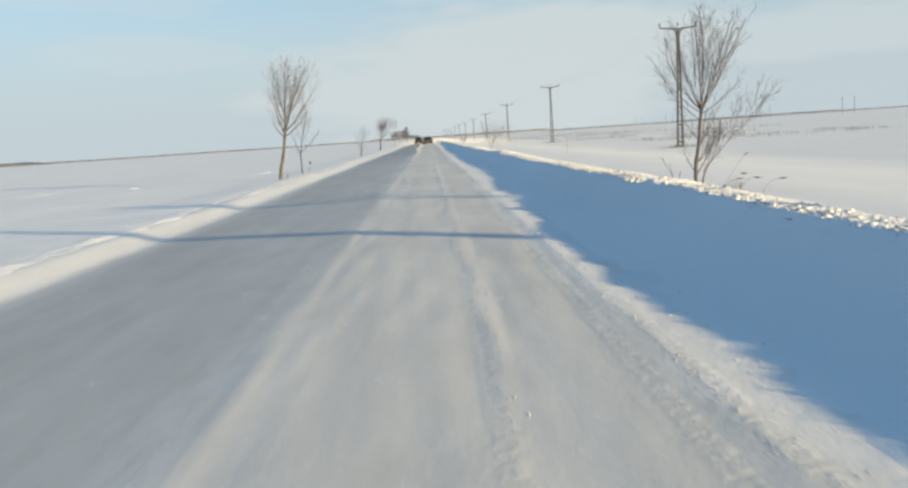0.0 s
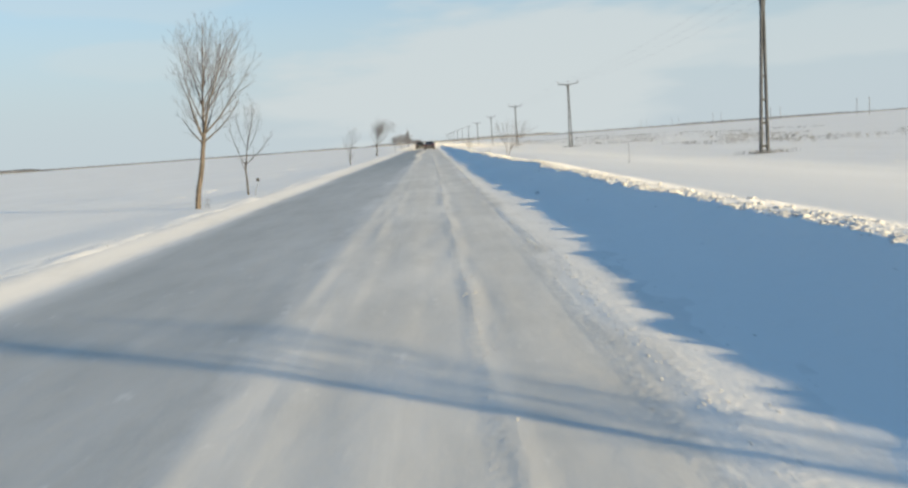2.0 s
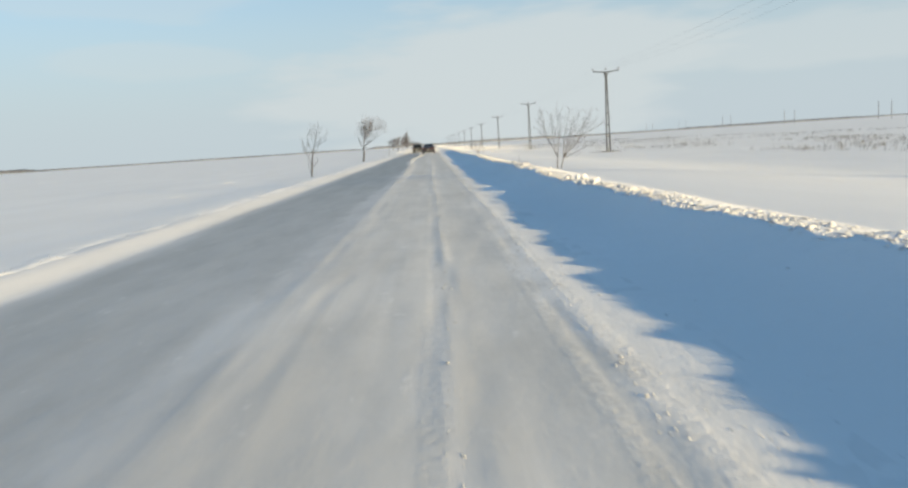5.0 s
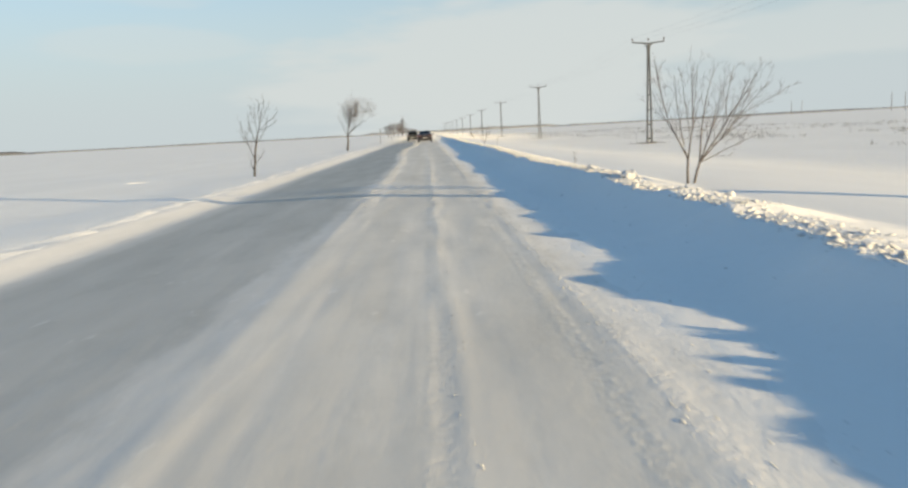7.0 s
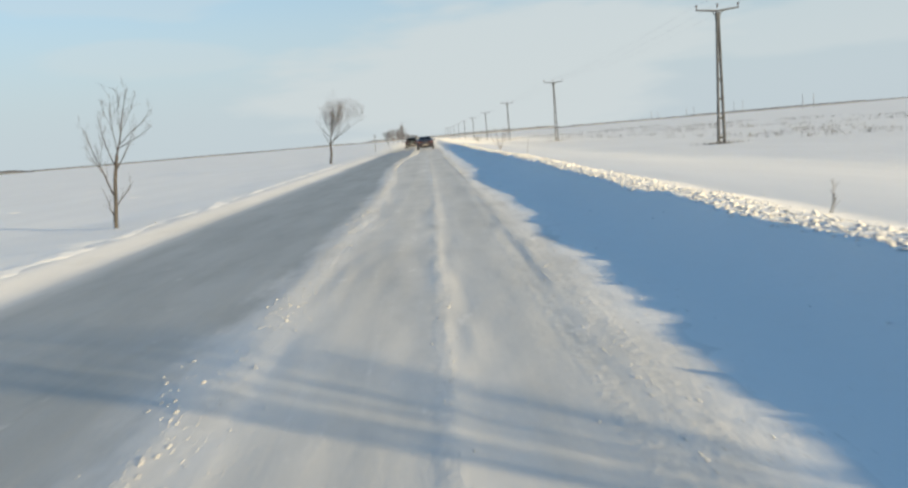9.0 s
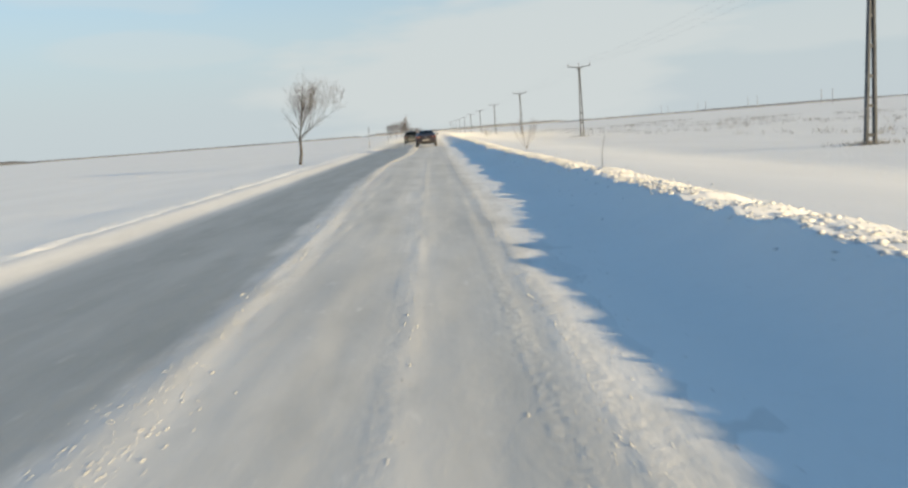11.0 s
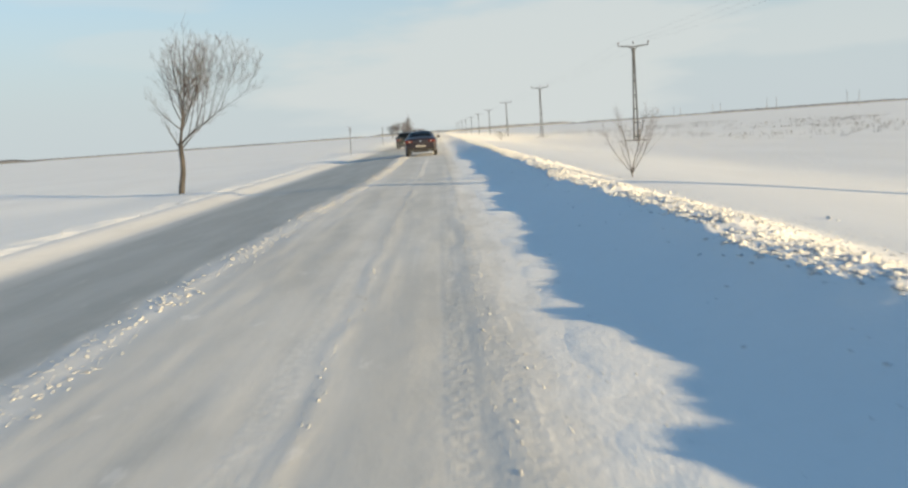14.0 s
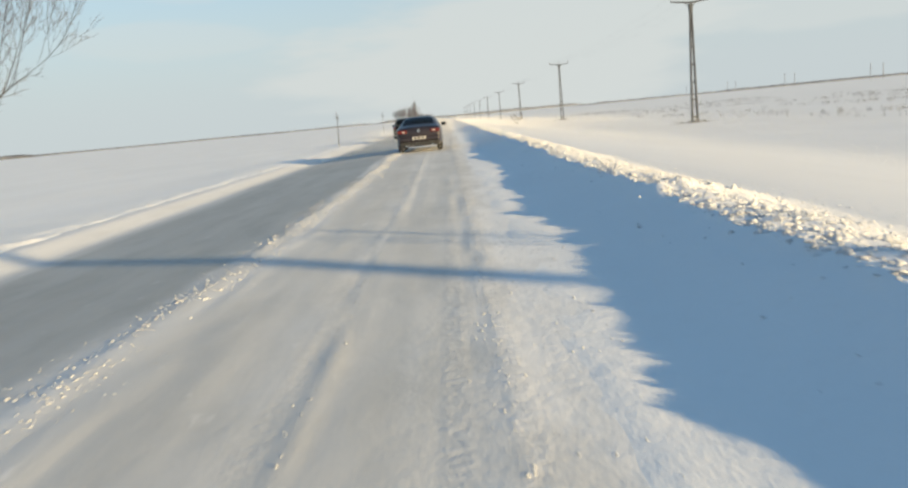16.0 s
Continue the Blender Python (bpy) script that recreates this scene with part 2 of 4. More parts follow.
STEEL = varied("weathered_steel", (0.045, 0.05, 0.06), (0.09, 0.098, 0.115), 8, 0.6, 0.2)
CERAMIC = varied("insulator_ceramic", (0.06, 0.04, 0.03), (0.12, 0.08, 0.06), 8, 0.25)
CABLE = base("cable", (0.22, 0.22, 0.23), 0.5, 0.7)[0]
STRAW = varied("dry_straw", (0.10, 0.10, 0.105), (0.20, 0.20, 0.205), 12, 0.85)
# blue-grey distance haze is put into both woods' base colours, paler in the second
BELT = varied("far_wood_haze_grey", (0.095, 0.105, 0.13), (0.15, 0.163, 0.195), 0.02, 0.9)
HAZE_BELT = varied("far_wood_haze_pale", (0.165, 0.182, 0.22), (0.225, 0.245, 0.288), 0.02, 0.9)
WOODPOLE = varied("weathered_wood", (0.12, 0.125, 0.14), (0.22, 0.228, 0.25), 4, 0.85, stretched=(1, 1, 0.2))


# ---------------------------------------------------------------- mesh helpers
def finish(name, verts, faces, material, parent=None, smooth=True, label=""):
    me = bpy.data.meshes.new(name)
    me.from_pydata(verts, [], faces)
    me.materials.append(material)
    if smooth:
        me.polygons.foreach_set("use_smooth", [True] * len(me.polygons))
    me.update()
    ob = new(name, me)
    if parent:
        ob.parent = parent
    if label:
        tagged(ob, label)
    return ob


def part(name, bm, material, parent, label=""):
    """Links a bmesh as one mesh object under a thing or a part."""
    bmesh.ops.recalc_face_normals(bm, faces=bm.faces)
    me = bpy.data.meshes.new(name)
    bm.to_mesh(me)
    bm.free()
    me.materials.append(material)
    ob = new(name, me)
    ob.parent = parent
    if label:
        tagged(ob, label)
    return ob


def thing(name, m, label, category, group="", kind=""):
    ob = new(name)
    ob.empty_display_size = 0.1
    ob.matrix_world = m
    return tagged(ob, label, category, group, kind)


def box(bm, x0, x1, y0, y1, z0, z1, bevel=0.0, taper=1.0):
    r = bmesh.ops.create_cube(bm, size=1.0)
    vs = r["verts"]
    for v in vs:
        top = v.co.z > 0
        k = taper if top else 1.0
        v.co = Vector(((x0 + x1) / 2 + v.co.x * (x1 - x0) * k, (y0 + y1) / 2 + v.co.y * (y1 - y0) * k, z1 if top else z0))
    if bevel:
        es = list({e for v in vs for e in v.link_edges})
        bmesh.ops.bevel(bm, geom=es, offset=bevel, segments=2, affect="EDGES", profile=0.5)
    return vs


def rod(bm, a, b, ra, rb=None, sides=8, caps=True):
    a, b = Vector(a), Vector(b)
    rb = ra if rb is None else rb
    d = b - a
    r = bmesh.ops.create_cone(bm, cap_ends=caps, segments=sides, radius1=ra, radius2=rb, depth=d.length)
    m = Matrix.Translation((a + b) / 2) @ d.to_track_quat("Z", "Y").to_matrix().to_4x4()
    bmesh.ops.transform(bm, matrix=m, verts=r["verts"])
    return r["verts"]


def tubes(strands, sides=5):
    """Tapered tubes along polylines of (point, radius)."""
    verts, faces = [], []
    ring = [(math.cos(2 * math.pi * k / sides), math.sin(2 * math.pi * k / sides)) for k in range(sides)]
    for line in strands:
        start = len(verts)
        n = len(line)
        for i, (p, r) in enumerate(line):
            d = (line[min(i + 1, n - 1)][0] - line[max(i - 1, 0)][0]).normalized()
            u = d.orthogonal().normalized() if abs(d.z) > 0.95 else Vector((0, 0, 1)).cross(d).normalized()
            w = d.cross(u)
            for c, s in ring:
                q = p + u * (c * r) + w * (s * r)
                verts.append((q.x, q.y, q.z))
            if i:
                o, k0 = start + (i - 1) * sides, start + i * sides
                for k in range(sides):
                    j = (k + 1) % sides
                    faces.append((o + k, o + j, k0 + j, k0 + k))
        faces.append(tuple(range(start + sides - 1, start - 1, -1)))
        faces.append(tuple(start + (n - 1) * sides + k for k in range(sides)))
    return verts, faces


# ---------------------------------------------------------------- the land
def step(x, a, b):
    t = np.clip((x - a) / (b - a), 0, 1)
    return t * t * (3 - 2 * t)


def lattice(seed, nx, ny):
    return np.random.RandomState(seed).rand(nx, ny)


LATTICES = {k: lattice(k, 257, 257) for k in range(1, 9)}


def value_noise(x, y, seed):
    """Smooth noise in 0..1 on numpy arrays."""
    g = LATTICES[seed]
    xi, yi = np.floor(x).astype(int), np.floor(y).astype(int)
    fx, fy = x - xi, y - yi
    fx, fy = fx * fx * (3 - 2 * fx), fy * fy * (3 - 2 * fy)
    a, b = g[xi % 256, yi % 256], g[(xi + 1) % 256, yi % 256]
    c, d = g[xi % 256, (yi + 1) % 256], g[(xi + 1) % 256, (yi + 1) % 256]
    return (a * (1 - fx) + b * fx) * (1 - fy) + (c * (1 - fx) + d * fx) * fy


def bank_swing(y):
    """How far the crest of the right bank stands closer to the road."""
    return 0.10 * step(y, 36, 42) * (1 - step(y, 76, 90)) + 0.12 * step(y, 94, 104) * (1 - step(y, 109, 116)) + 0.36 * np.exp(-((y - 51.6) / 0.7) ** 2)


def crest_line(y):
    """Distance of the crest of the right bank from the crown line."""
    return 3.3 - bank_swing(y) + 0.3 * (value_noise(y * 0.5, y * 0 + 6.5, 7) - 0.5)


def crest_height(y):
    return 0.422 - 0.030 * step(y, 14, 26) - 0.045 * step(y, 74, 104) - 0.03 * step(y, 98, 112) + 0.10 * (value_noise(y * 0.16, y * 0 + 3.5, 1) - 0.5) + 0.075 * (value_noise(y * 0.7, y * 0 + 8.5, 2) - 0.5) + 0.30 * np.maximum(value_noise(y * 1.9, y * 0 + 5.5, 4) - 0.66, 0) + 0.05 * (value_noise(y * 4.6, y * 0 + 2.5, 7) - 0.5)


def verge_swing(y):
    """How far the left edge of the road stands further out."""
    return 0.3 * step(y, 78, 100)


def lane_plane(c):
    """The carriageway: level on the near lane, falling by six in a hundred from the crown to the far edge."""
    return 0.05 - 0.062 * np.maximum(-1.1 - c, 0) 


def land(x, y):
    """Height of the snow over the plain, the two ploughed banks and the bed of the road."""
    x, y = np.asarray(x, float), np.asarray(y, float)
    c = x - ROAD_TURN * np.clip(y, -60, 900)
    rip = value_noise(x * 0.5, y * 0.22, 3) - 0.5
    fine = value_noise(x * 2.3, y * 1.6, 4) - 0.5
    clump_ = value_noise(x * 5.5, y * 5.5, 5) - 0.5
    near = 1 - step(np.abs(c), 20, 60)
    # right side
    foot = 1.95 + 0.25 * step(y, 15, 55) + 0.25 * (value_noise(y * 0.35, y * 0 + 2.5, 6) - 0.5)
    top = crest_line(y)
    lumps = value_noise(x * 1.7, y * 1.1, 1) - 0.5
    h = crest_height(y)
    up = np.clip((c - foot) / np.maximum(top - foot, 0.2), 0, 1)
    face = 0.053 + 0.012 * clump_ + (h - 0.053) * (0.35 * up + 0.65 * up ** 2) + (0.075 * lumps + 0.02 * fine) * up * (1 - 0.6 * up)
    shelf = 0.15 - 0.13 * step(y, 62, 105)
    back = h + (shelf - h) * step(c, top + 0.2, top + 1.7)
    plain_r = -0.40 - 0.0011 * np.clip(y - 50, -50, 300)
    back = back + (plain_r - shelf) * step(c, 4.4, 12.0 + 3.0 * (1 - step(y, 62, 105)))
    right = np.where(c < top, face, back)
    rubble = np.exp(-((c - top - 0.55) / 0.75) ** 2) * (0.45 + 0.55 * step(y, 60, 105))
    right = right + rubble * (0.04 * clump_ + 0.03 * fine + 0.03 * (value_noise(x * 13, y * 9, 2) - 0.5)) + 0.02 * rip * (c > top) * near
    # left side: the road falls away to a low ridge of snow, and the field beyond
    lc = -c - verge_swing(y)
    crest_l = 0.165 + 0.05 * (value_noise(y * 0.3, y * 0 + 4.5, 8) - 0.5) + 0.03 * (value_noise(y * 1.3, y * 0 + 1.5, 3) - 0.5)
    left = -0.255 + crest_l * step(lc, 4.7, 5.95) - 0.07 * step(lc, 5.8, 9.5)
    left = left + (0.05 * fine + 0.03 * clump_) * np.exp(-((lc - 5.95) / 0.35) ** 2) + 0.06 * rip * step(lc, 6.3, 9) * (1 - step(lc, 9, 20))
    left = left - 0.10 * step(lc, 10, 60)
    bed_l = lane_plane(c) - 0.1
    z = np.where(c > 0, np.where(c < foot, 0.02 + 0.034 * step(c, 1.15, 1.8) + (0.012 * clump_ + 0.01 * fine) * step(c, 1.3, 1.8), right), np.where(lc < 5.5, bed_l + (left - bed_l) * step(lc, 4.9, 5.5), left))
    return z


def meander(y):
    """Sideways swing of the snow ridge between the lanes."""
    y = np.asarray(y, float)
    return -0.33 * np.exp(-((y - 105) / 9.0) ** 2) - 0.1 * np.exp(-((y - 92) / 6.0) ** 2) + 0.12 * np.sin(y * 0.11)


def road_height(c, y):
    crown = lane_plane(c)
    ridge = 0.007 * np.exp(-((c + 1.08 - meander(y)) / 0.14) ** 2) * (0.2 + 0.9 * value_noise(c * 5, y * 1.1, 5) + 0.8 * value_noise(c * 9, y * 3.3, 3)) * step(y, 40, 100)
    rut = (0.006 * (value_noise(c * 4.0, y * 0.05, 6) - 0.5) + 0.008 * (value_noise(c * 9, y * 1.1, 7) - 0.5)) * (0.25 + 0.75 * step(c, -1.4, -0.9))
    edge = 0.012 * np.exp(-((c - 1.42) / 0.13) ** 2) * (0.3 + 1.4 * value_noise(c * 4, y * 1.4, 4))
    verge = 0.145 * step(-c, 4.7, 5.85)
    tread = 0.009 * value_noise(c * 14, y * 5, 2) * (np.exp(-((c - 1.22 - 0.025 * np.sin(y * 0.17)) / 0.07) ** 2) + 0.7 * np.exp(-((c - 0.3 - 0.025 * np.sin(y * 0.17)) / 0.07) ** 2))
    return crown + verge + tread + ridge + (rut + edge) * (1 - step(c, 1.1, 1.5))


def sheet(name, xs, ys, height, material, sheared):
    X, Y = np.meshgrid(xs, ys, indexing="ij")
    Z = height(X, Y)
    if sheared:
        X = X + ROAD_TURN * np.clip(Y, -60, 900)
    nx, ny = len(xs), len(ys)
    co = np.stack([X, Y, Z], -1).reshape(-1, 3)
    i = (np.arange(nx - 1)[:, None] * ny + np.arange(ny - 1)[None, :]).ravel()
    quads = np.stack([i, i + ny, i + ny + 1, i + 1], 1)
    me = bpy.data.meshes.new(name)
    me.vertices.add(len(co))
    me.vertices.foreach_set("co", co.ravel())
    me.loops.add(quads.size)
    me.loops.foreach_set("vertex_index", quads.ravel())
    me.polygons.add(len(quads))
    me.polygons.foreach_set("loop_start", np.arange(0, quads.size, 4))
    me.polygons.foreach_set("use_smooth", np.ones(len(quads), bool))
    me.update(calc_edges=True)
    me.validate()
    me.materials.append(material)
    if sheared == "lanes":
        XA = np.repeat(np.asarray(xs, float)[:, None], ny, 1)
        YA = np.repeat(np.asarray(ys, float)[None, :], nx, 0)
        near_crown = np.exp(-((XA + 1.1) / 1.2) ** 2)
        me.attributes.new("across", "FLOAT", "POINT").data.foreach_set("value", (XA - meander(YA) * near_crown).ravel().astype(np.float32))
    return new(name, me)


def spread(*stretches):
    out = []
    for a, b, n in stretches:
        out += list(np.linspace(a, b, n, endpoint=False))
    return np.array(out + [stretches[-1][1]])


def far_out(a, b, n):
    return a * (b / a) ** (np.arange(n) / n)


xs = np.concatenate([-far_out(9, 4600, 34)[::-1], spread((-9 + 0.5, -7.0, 8), (-7.0, -4.8, 40), (-4.8, 1.2, 12), (1.2, 3.0, 22), (3.0, 5.0, 54), (5.0, 6.2, 16), (6.2, 20, 26), (20, 60, 14)), far_out(64, 4600, 24), [4600.0]])
xs = np.concatenate([[-4600.0], xs])
ys = np.concatenate([-far_out(16, 4600, 16)[::-1], spread((-14, 140, 1180), (140, 260, 200)), far_out(268, 4700, 34), [4700.0]])
ground = sheet("ground", xs, ys, lambda X, Y: land(X + ROAD_TURN * np.clip(Y, -60, 900), Y), SNOW, True)
tagged(ground, "wind-packed white snow over flat open fields", "ground", kind="structure")
road_xs = spread((-6.2, -1.7, 42), (-1.7, -0.6, 22), (-0.6, 0.15, 8), (0.15, 0.5, 10), (0.5, 1.0, 5), (1.0, 1.9, 20))
road_ys = np.concatenate([spread((-30, 60, 260), (60, 140, 620), (140, 420, 160)), far_out(430, 900, 12)])
road = sheet("road", road_xs, road_ys, road_height, ROAD, "lanes")
tagged(road, "icy grey asphalt road streaked with packed and blown snow", "road", kind="structure")


def at_land(x, y):
    return float(land(np.array([x]), np.array([y]))[0])


# ---------------------------------------------------------------- bare trees and bushes
def bare_tree(name, x, y, seed, height, reach, fork, trunk_r, stems, spread_deg, lean, label, category="tree", group="", levels=4, twigs=1.0, bush=False, rise_pull=0.10, leader=0.86, twig=None, slim=1.0, deep=0.8, vase=0.72, bark=None, sides=4):
    """A leafless tree: a tapered trunk, limbs that rise in a vase, and ever thinner twigs.
    reach: how far the crown goes out from its fork on each side; lean: sideways shift of the fork, in metres;
    leader: length of the side stems against the middle one."""
    rng = random.Random(seed)
    z = at_land(x, y) - 0.06
    top = thing(name, Matrix.Translation((x, y, z)), label, category, group)
    limbs, fine = [], []

    def branch(p, d, length, r, level, mine):
        n = 7 if level == 0 else 4
        sway = 0.065 if level <= 1 else 0.10
        line, q, pts = [(p.copy(), r)], p.copy(), []
        for i in range(n):
            d = (d + Vector((rng.gauss(0, sway), rng.gauss(0, sway), rng.gauss(0, sway * 0.6) + rise_pull))).normalized()
            q = q + d * (length / n)
            f = (i + 1) / n
            line.append((q.copy(), max(r * (1 - 0.8 * f), 0.0022)))
            pts.append((q.copy(), d.copy()))
        (mine if level <= 1 else fine).append(line)
        if level >= levels:
            return
        count = max(2, round({0: 9, 1: 6, 2: 3, 3: 2}.get(level, 2) * twigs))
        for k in range(count):
            f = (0.12 if level == 0 else 0.2) + 0.85 * (k + rng.random() * 0.8) / count
            i = min(int(f * n), n - 1)
            q0, d0 = pts[i]
            axis = d0.orthogonal().normalized()
            axis.rotate(Matrix.Rotation(rng.random() * 6.283, 3, d0))
            nd = d0.copy()
            nd.rotate(Matrix.Rotation(radians(rng.uniform(20, 46)), 3, axis))
            nd = (nd + Vector((0, 0, 0.15))).normalized()
            branch(q0, nd, length * rng.uniform(0.36, 0.62) * (1.15 - 0.5 * f), max(r * 0.44 * (1.1 - 0.5 * f), 0.0026), level + 1, mine)

    trunk = []
    if not bush:
        for i in range(9):
            f = i / 8
            trunk.append((Vector((lean * f + rng.gauss(0, 0.015), rng.gauss(0, 0.015), -0.1 + (fork + 0.1) * f)), trunk_r * (1.15 - 0.4 * f) * (1.2 if i == 0 else 1)))
        start, r0 = trunk[-1][0], trunk_r * 0.55
    else:
        start, r0 = Vector((0, 0, 0.0)), trunk_r
        trunk = [(Vector((0, 0, -0.12)), trunk_r * 1.8), (Vector((0.01, 0, 0.05)), trunk_r * 1.5), (Vector((0.02, 0.01, 0.16)), trunk_r)]
    rise = height - start.z
    side = (reach[1] - reach[0]) / (reach[0] + reach[1])
    if bush:
        for k in range(stems):
            a = 6.283 * (k * 0.618 + rng.uniform(-0.06, 0.06))
            tilt = radians(spread_deg) * (0.1 + 0.95 * k / stems)
            d = Vector((math.sin(tilt) * math.cos(a) + 0.3 * side, math.sin(tilt) * math.sin(a), math.cos(tilt))).normalized()
            mine = []
            branch(start, d, rise * leader * rng.uniform(0.9, 1.12), r0 * rng.uniform(0.6, 1.0), 0, mine)
            limbs.append(mine)
    else:
        # the trunk goes on as a leader, and limbs leave it at rising steps
        line, pts, q = [], [], start.copy()
        d = Vector((0.12 * side, 0, 1)).normalized()
        for i in range(13):
            f = i / 12
            line.append((q.copy(), max(r0 * 1.35 * (1 - 0.93 * f), 0.004)))
            pts.append((q.copy(), d.copy()))
            d = (d + Vector((rng.gauss(0, 0.06) + 0.02 * side, rng.gauss(0, 0.06), 0.06))).normalized()
            q = q + d * rise * 0.97 / 12
        limbs.append([line])
        for k in range(stems):
            f = 0.02 + vase * (k / stems) ** 1.15
            p, _ = pts[int(f * 12)]
            a = 6.283 * (k * 0.618 + rng.uniform(-0.07, 0.07)) + 0.6
            tilt = radians(spread_deg) * (1.2 - 0.65 * f) * rng.uniform(0.8, 1.15)
            d = Vector((math.sin(tilt) * math.cos(a) + 0.35 * side, math.sin(tilt) * math.sin(a), math.cos(tilt))).normalized()
            mine = []
            branch(p, d, rise * leader * (0.98 - 0.72 * f) * rng.uniform(0.85, 1.08), r0 * (0.78 - 0.5 * f), 0, mine)
            limbs.append(mine)
        for k in range(5):
            p, d0 = pts[8 + k]
            mine = []
            branch(p, (d0 + Vector((rng.gauss(0, 0.35), rng.gauss(0, 0.35), 0))).normalized(), rise * 0.2, r0 * 0.25, 1, mine)
            limbs.append(mine)
    every = [s for m in limbs for s in m] + fine
    for s in every:
        s[:] = [(p, max(r * slim, 0.0018)) for p, r in s]
    far_z = max(p.z for s in every for p, _ in s)
    out_l = -np.percentile([p.x - start.x for s in every for p, _ in s], 1.0)
    out_r = np.percentile([p.x - start.x for s in every for p, _ in s], 99.0)
    k_l, k_r = min(1.8, max(0.45, reach[0] / max(out_l, 0.05))), min(1.8, max(0.45, reach[1] / max(out_r, 0.05)))
    for s in every:
        for p, _ in s:
            f = max(0.0, min(1.0, (p.z - start.z) / max(rise, 0.1)))
            p.z = start.z + (p.z - start.z) * rise / max(far_z - start.z, 0.1)
            g = min(1, f * 4)
            k = 1 + ((k_r if p.x > start.x else k_l) - 1) * g
            p.x, p.y = start.x + (p.x - start.x) * k, start.y + (p.y - start.y) * (1 + ((k_l + k_r) / 2 * deep - 1) * g)
    finish("trunk", *tubes([trunk], 10), bark or BARK, top)
    for m in limbs:
        finish("limb", *tubes(m, 6), bark or BARK, top)
    tagged(finish("crown", *tubes(fine, sides), twig or TWIG, top, label="mesh of fine bare twigs"), kind="stuff")
    return top


def upswept_tree(name, x, y, seed, stems, branches, label, category="tree", group="", density=7.0, angle=(24, 42), twig_long=1.0, bark=BARK, twig=TWIG, levels=3, least=0.0026, slim=1.0, size=1.0):
    """A leafless tree or bush whose boughs sweep upwards and break into sprays of straight shoots.
    stems: (foot x, foot y, lean in degrees, length, radius); branches: (stem, way up it as a share, tilt to +x at the
    start, tilt at the tip, tilt to +y, length), the tilts in degrees from the upright."""
    rng = random.Random(seed)
    top = thing(name, Matrix.Translation((x, y, at_land(x, y) - 0.05)), label, category, group)
    fine = []

    def bough(p, tilt0, tilt1, side, length, r0, r1):
        n = max(6, int(length * 7))
        line, q, wx, wy = [(p.copy(), r0)], p.copy(), 0.0, 0.0
        for i in range(n):
            f = (i + 0.5) / n
            wx, wy = wx * 0.75 + rng.gauss(0, 2.6), wy * 0.75 + rng.gauss(0, 2.6)
            ax, ay = radians(tilt0 + (tilt1 - tilt0) * f + wx), radians(side * (1 - 0.5 * f) + wy)
            d = Vector((math.tan(ax), math.tan(ay), 1)).normalized() if abs(ax) < 1.4 else Vector((math.sin(ax), math.sin(ay), math.cos(ax))).normalized()
            q = q + d * (length / n)
            line.append((q.copy(), r0 + (r1 - r0) * ((i + 1) / n) ** 0.8))
        return line

    def shoot(p, d, length, r, level):
        n = 4 if length > 0.3 else 2
        line, q = [(p.copy(), max(r, least))], p.copy()
        for i in range(n):
            d = (d + Vector((rng.gauss(0, 0.045), rng.gauss(0, 0.045), 0.085))).normalized()
            q = q + d * (length / n)
            line.append((q.copy(), max(r * (1 - 0.75 * (i + 1) / n), least * 0.7)))
        fine.append(line)
        if level < levels:
            sprout(line, length, level + 1, 0.3)

    def sprout(line, length, level, start):
        rate = density if level == 1 else density * 0.95
        count = max(2, round(length * rate * (1 - start * 0.5)))
        turn0 = rng.random() * 6.283
        for k in range(count):
            f = start + (1 - start) * (k + rng.random() * 0.7) / count
            g = min(f, 0.99) * (len(line) - 1)
            i = int(g)
            (p0, ra), (p1, rb) = line[i], line[i + 1]
            p, d = p0.lerp(p1, g - i), (p1 - p0).normalized()
            axis = d.orthogonal().normalized()
            axis.rotate(Matrix.Rotation(turn0 + k * 2.4 + rng.uniform(-0.4, 0.4), 3, d))
            out = d.copy()
            out.rotate(Matrix.Rotation(radians(rng.uniform(*angle)), 3, axis))
            out = (out + Vector((0, 0, 0.12))).normalized()
            long = length * rng.uniform(0.6, 1.1) * ((0.44 - 0.22 * f) if level == 1 else 0.46) * twig_long
            shoot(p, out, max(0.10, min(long, 1.1)), (ra + (rb - ra) * (g - i)) * 0.5, level)

    boughs = []
    for fx, fy, lean, length, r in stems:
        line = bough(Vector((fx, fy, -0.1)), lean, lean * 0.9, 0, length + 0.1, r, r * 0.68)
        line[0] = (line[0][0], r * 1.3)
        boughs.append(line)
        finish("trunk", *tubes([line], 10), bark, top)
    for k, (which, share, tilt0, tilt1, side, length) in enumerate(branches):
        length *= size
        host = boughs[which]
        g = min(share, 0.999) * (len(host) - 1)
        i = int(g)
        p = host[i][0].lerp(host[i + 1][0], g - i)
        r = host[i][1] * (0.9 if share > 0.97 else 0.7) * min(1.0, 0.55 + 0.2 * length) * slim
        line = bough(p, tilt0, tilt1, side, length, r, max(0.004, r * 0.16))
        boughs.append(line)
        finish("limb", *tubes([line], 7), bark, top)
        sprout(line, length, 1, 0.22)
    tagged(finish("crown", *tubes(fine, 3), twig, top, label="sprays of fine bare twigs"), kind="stuff")
    return top


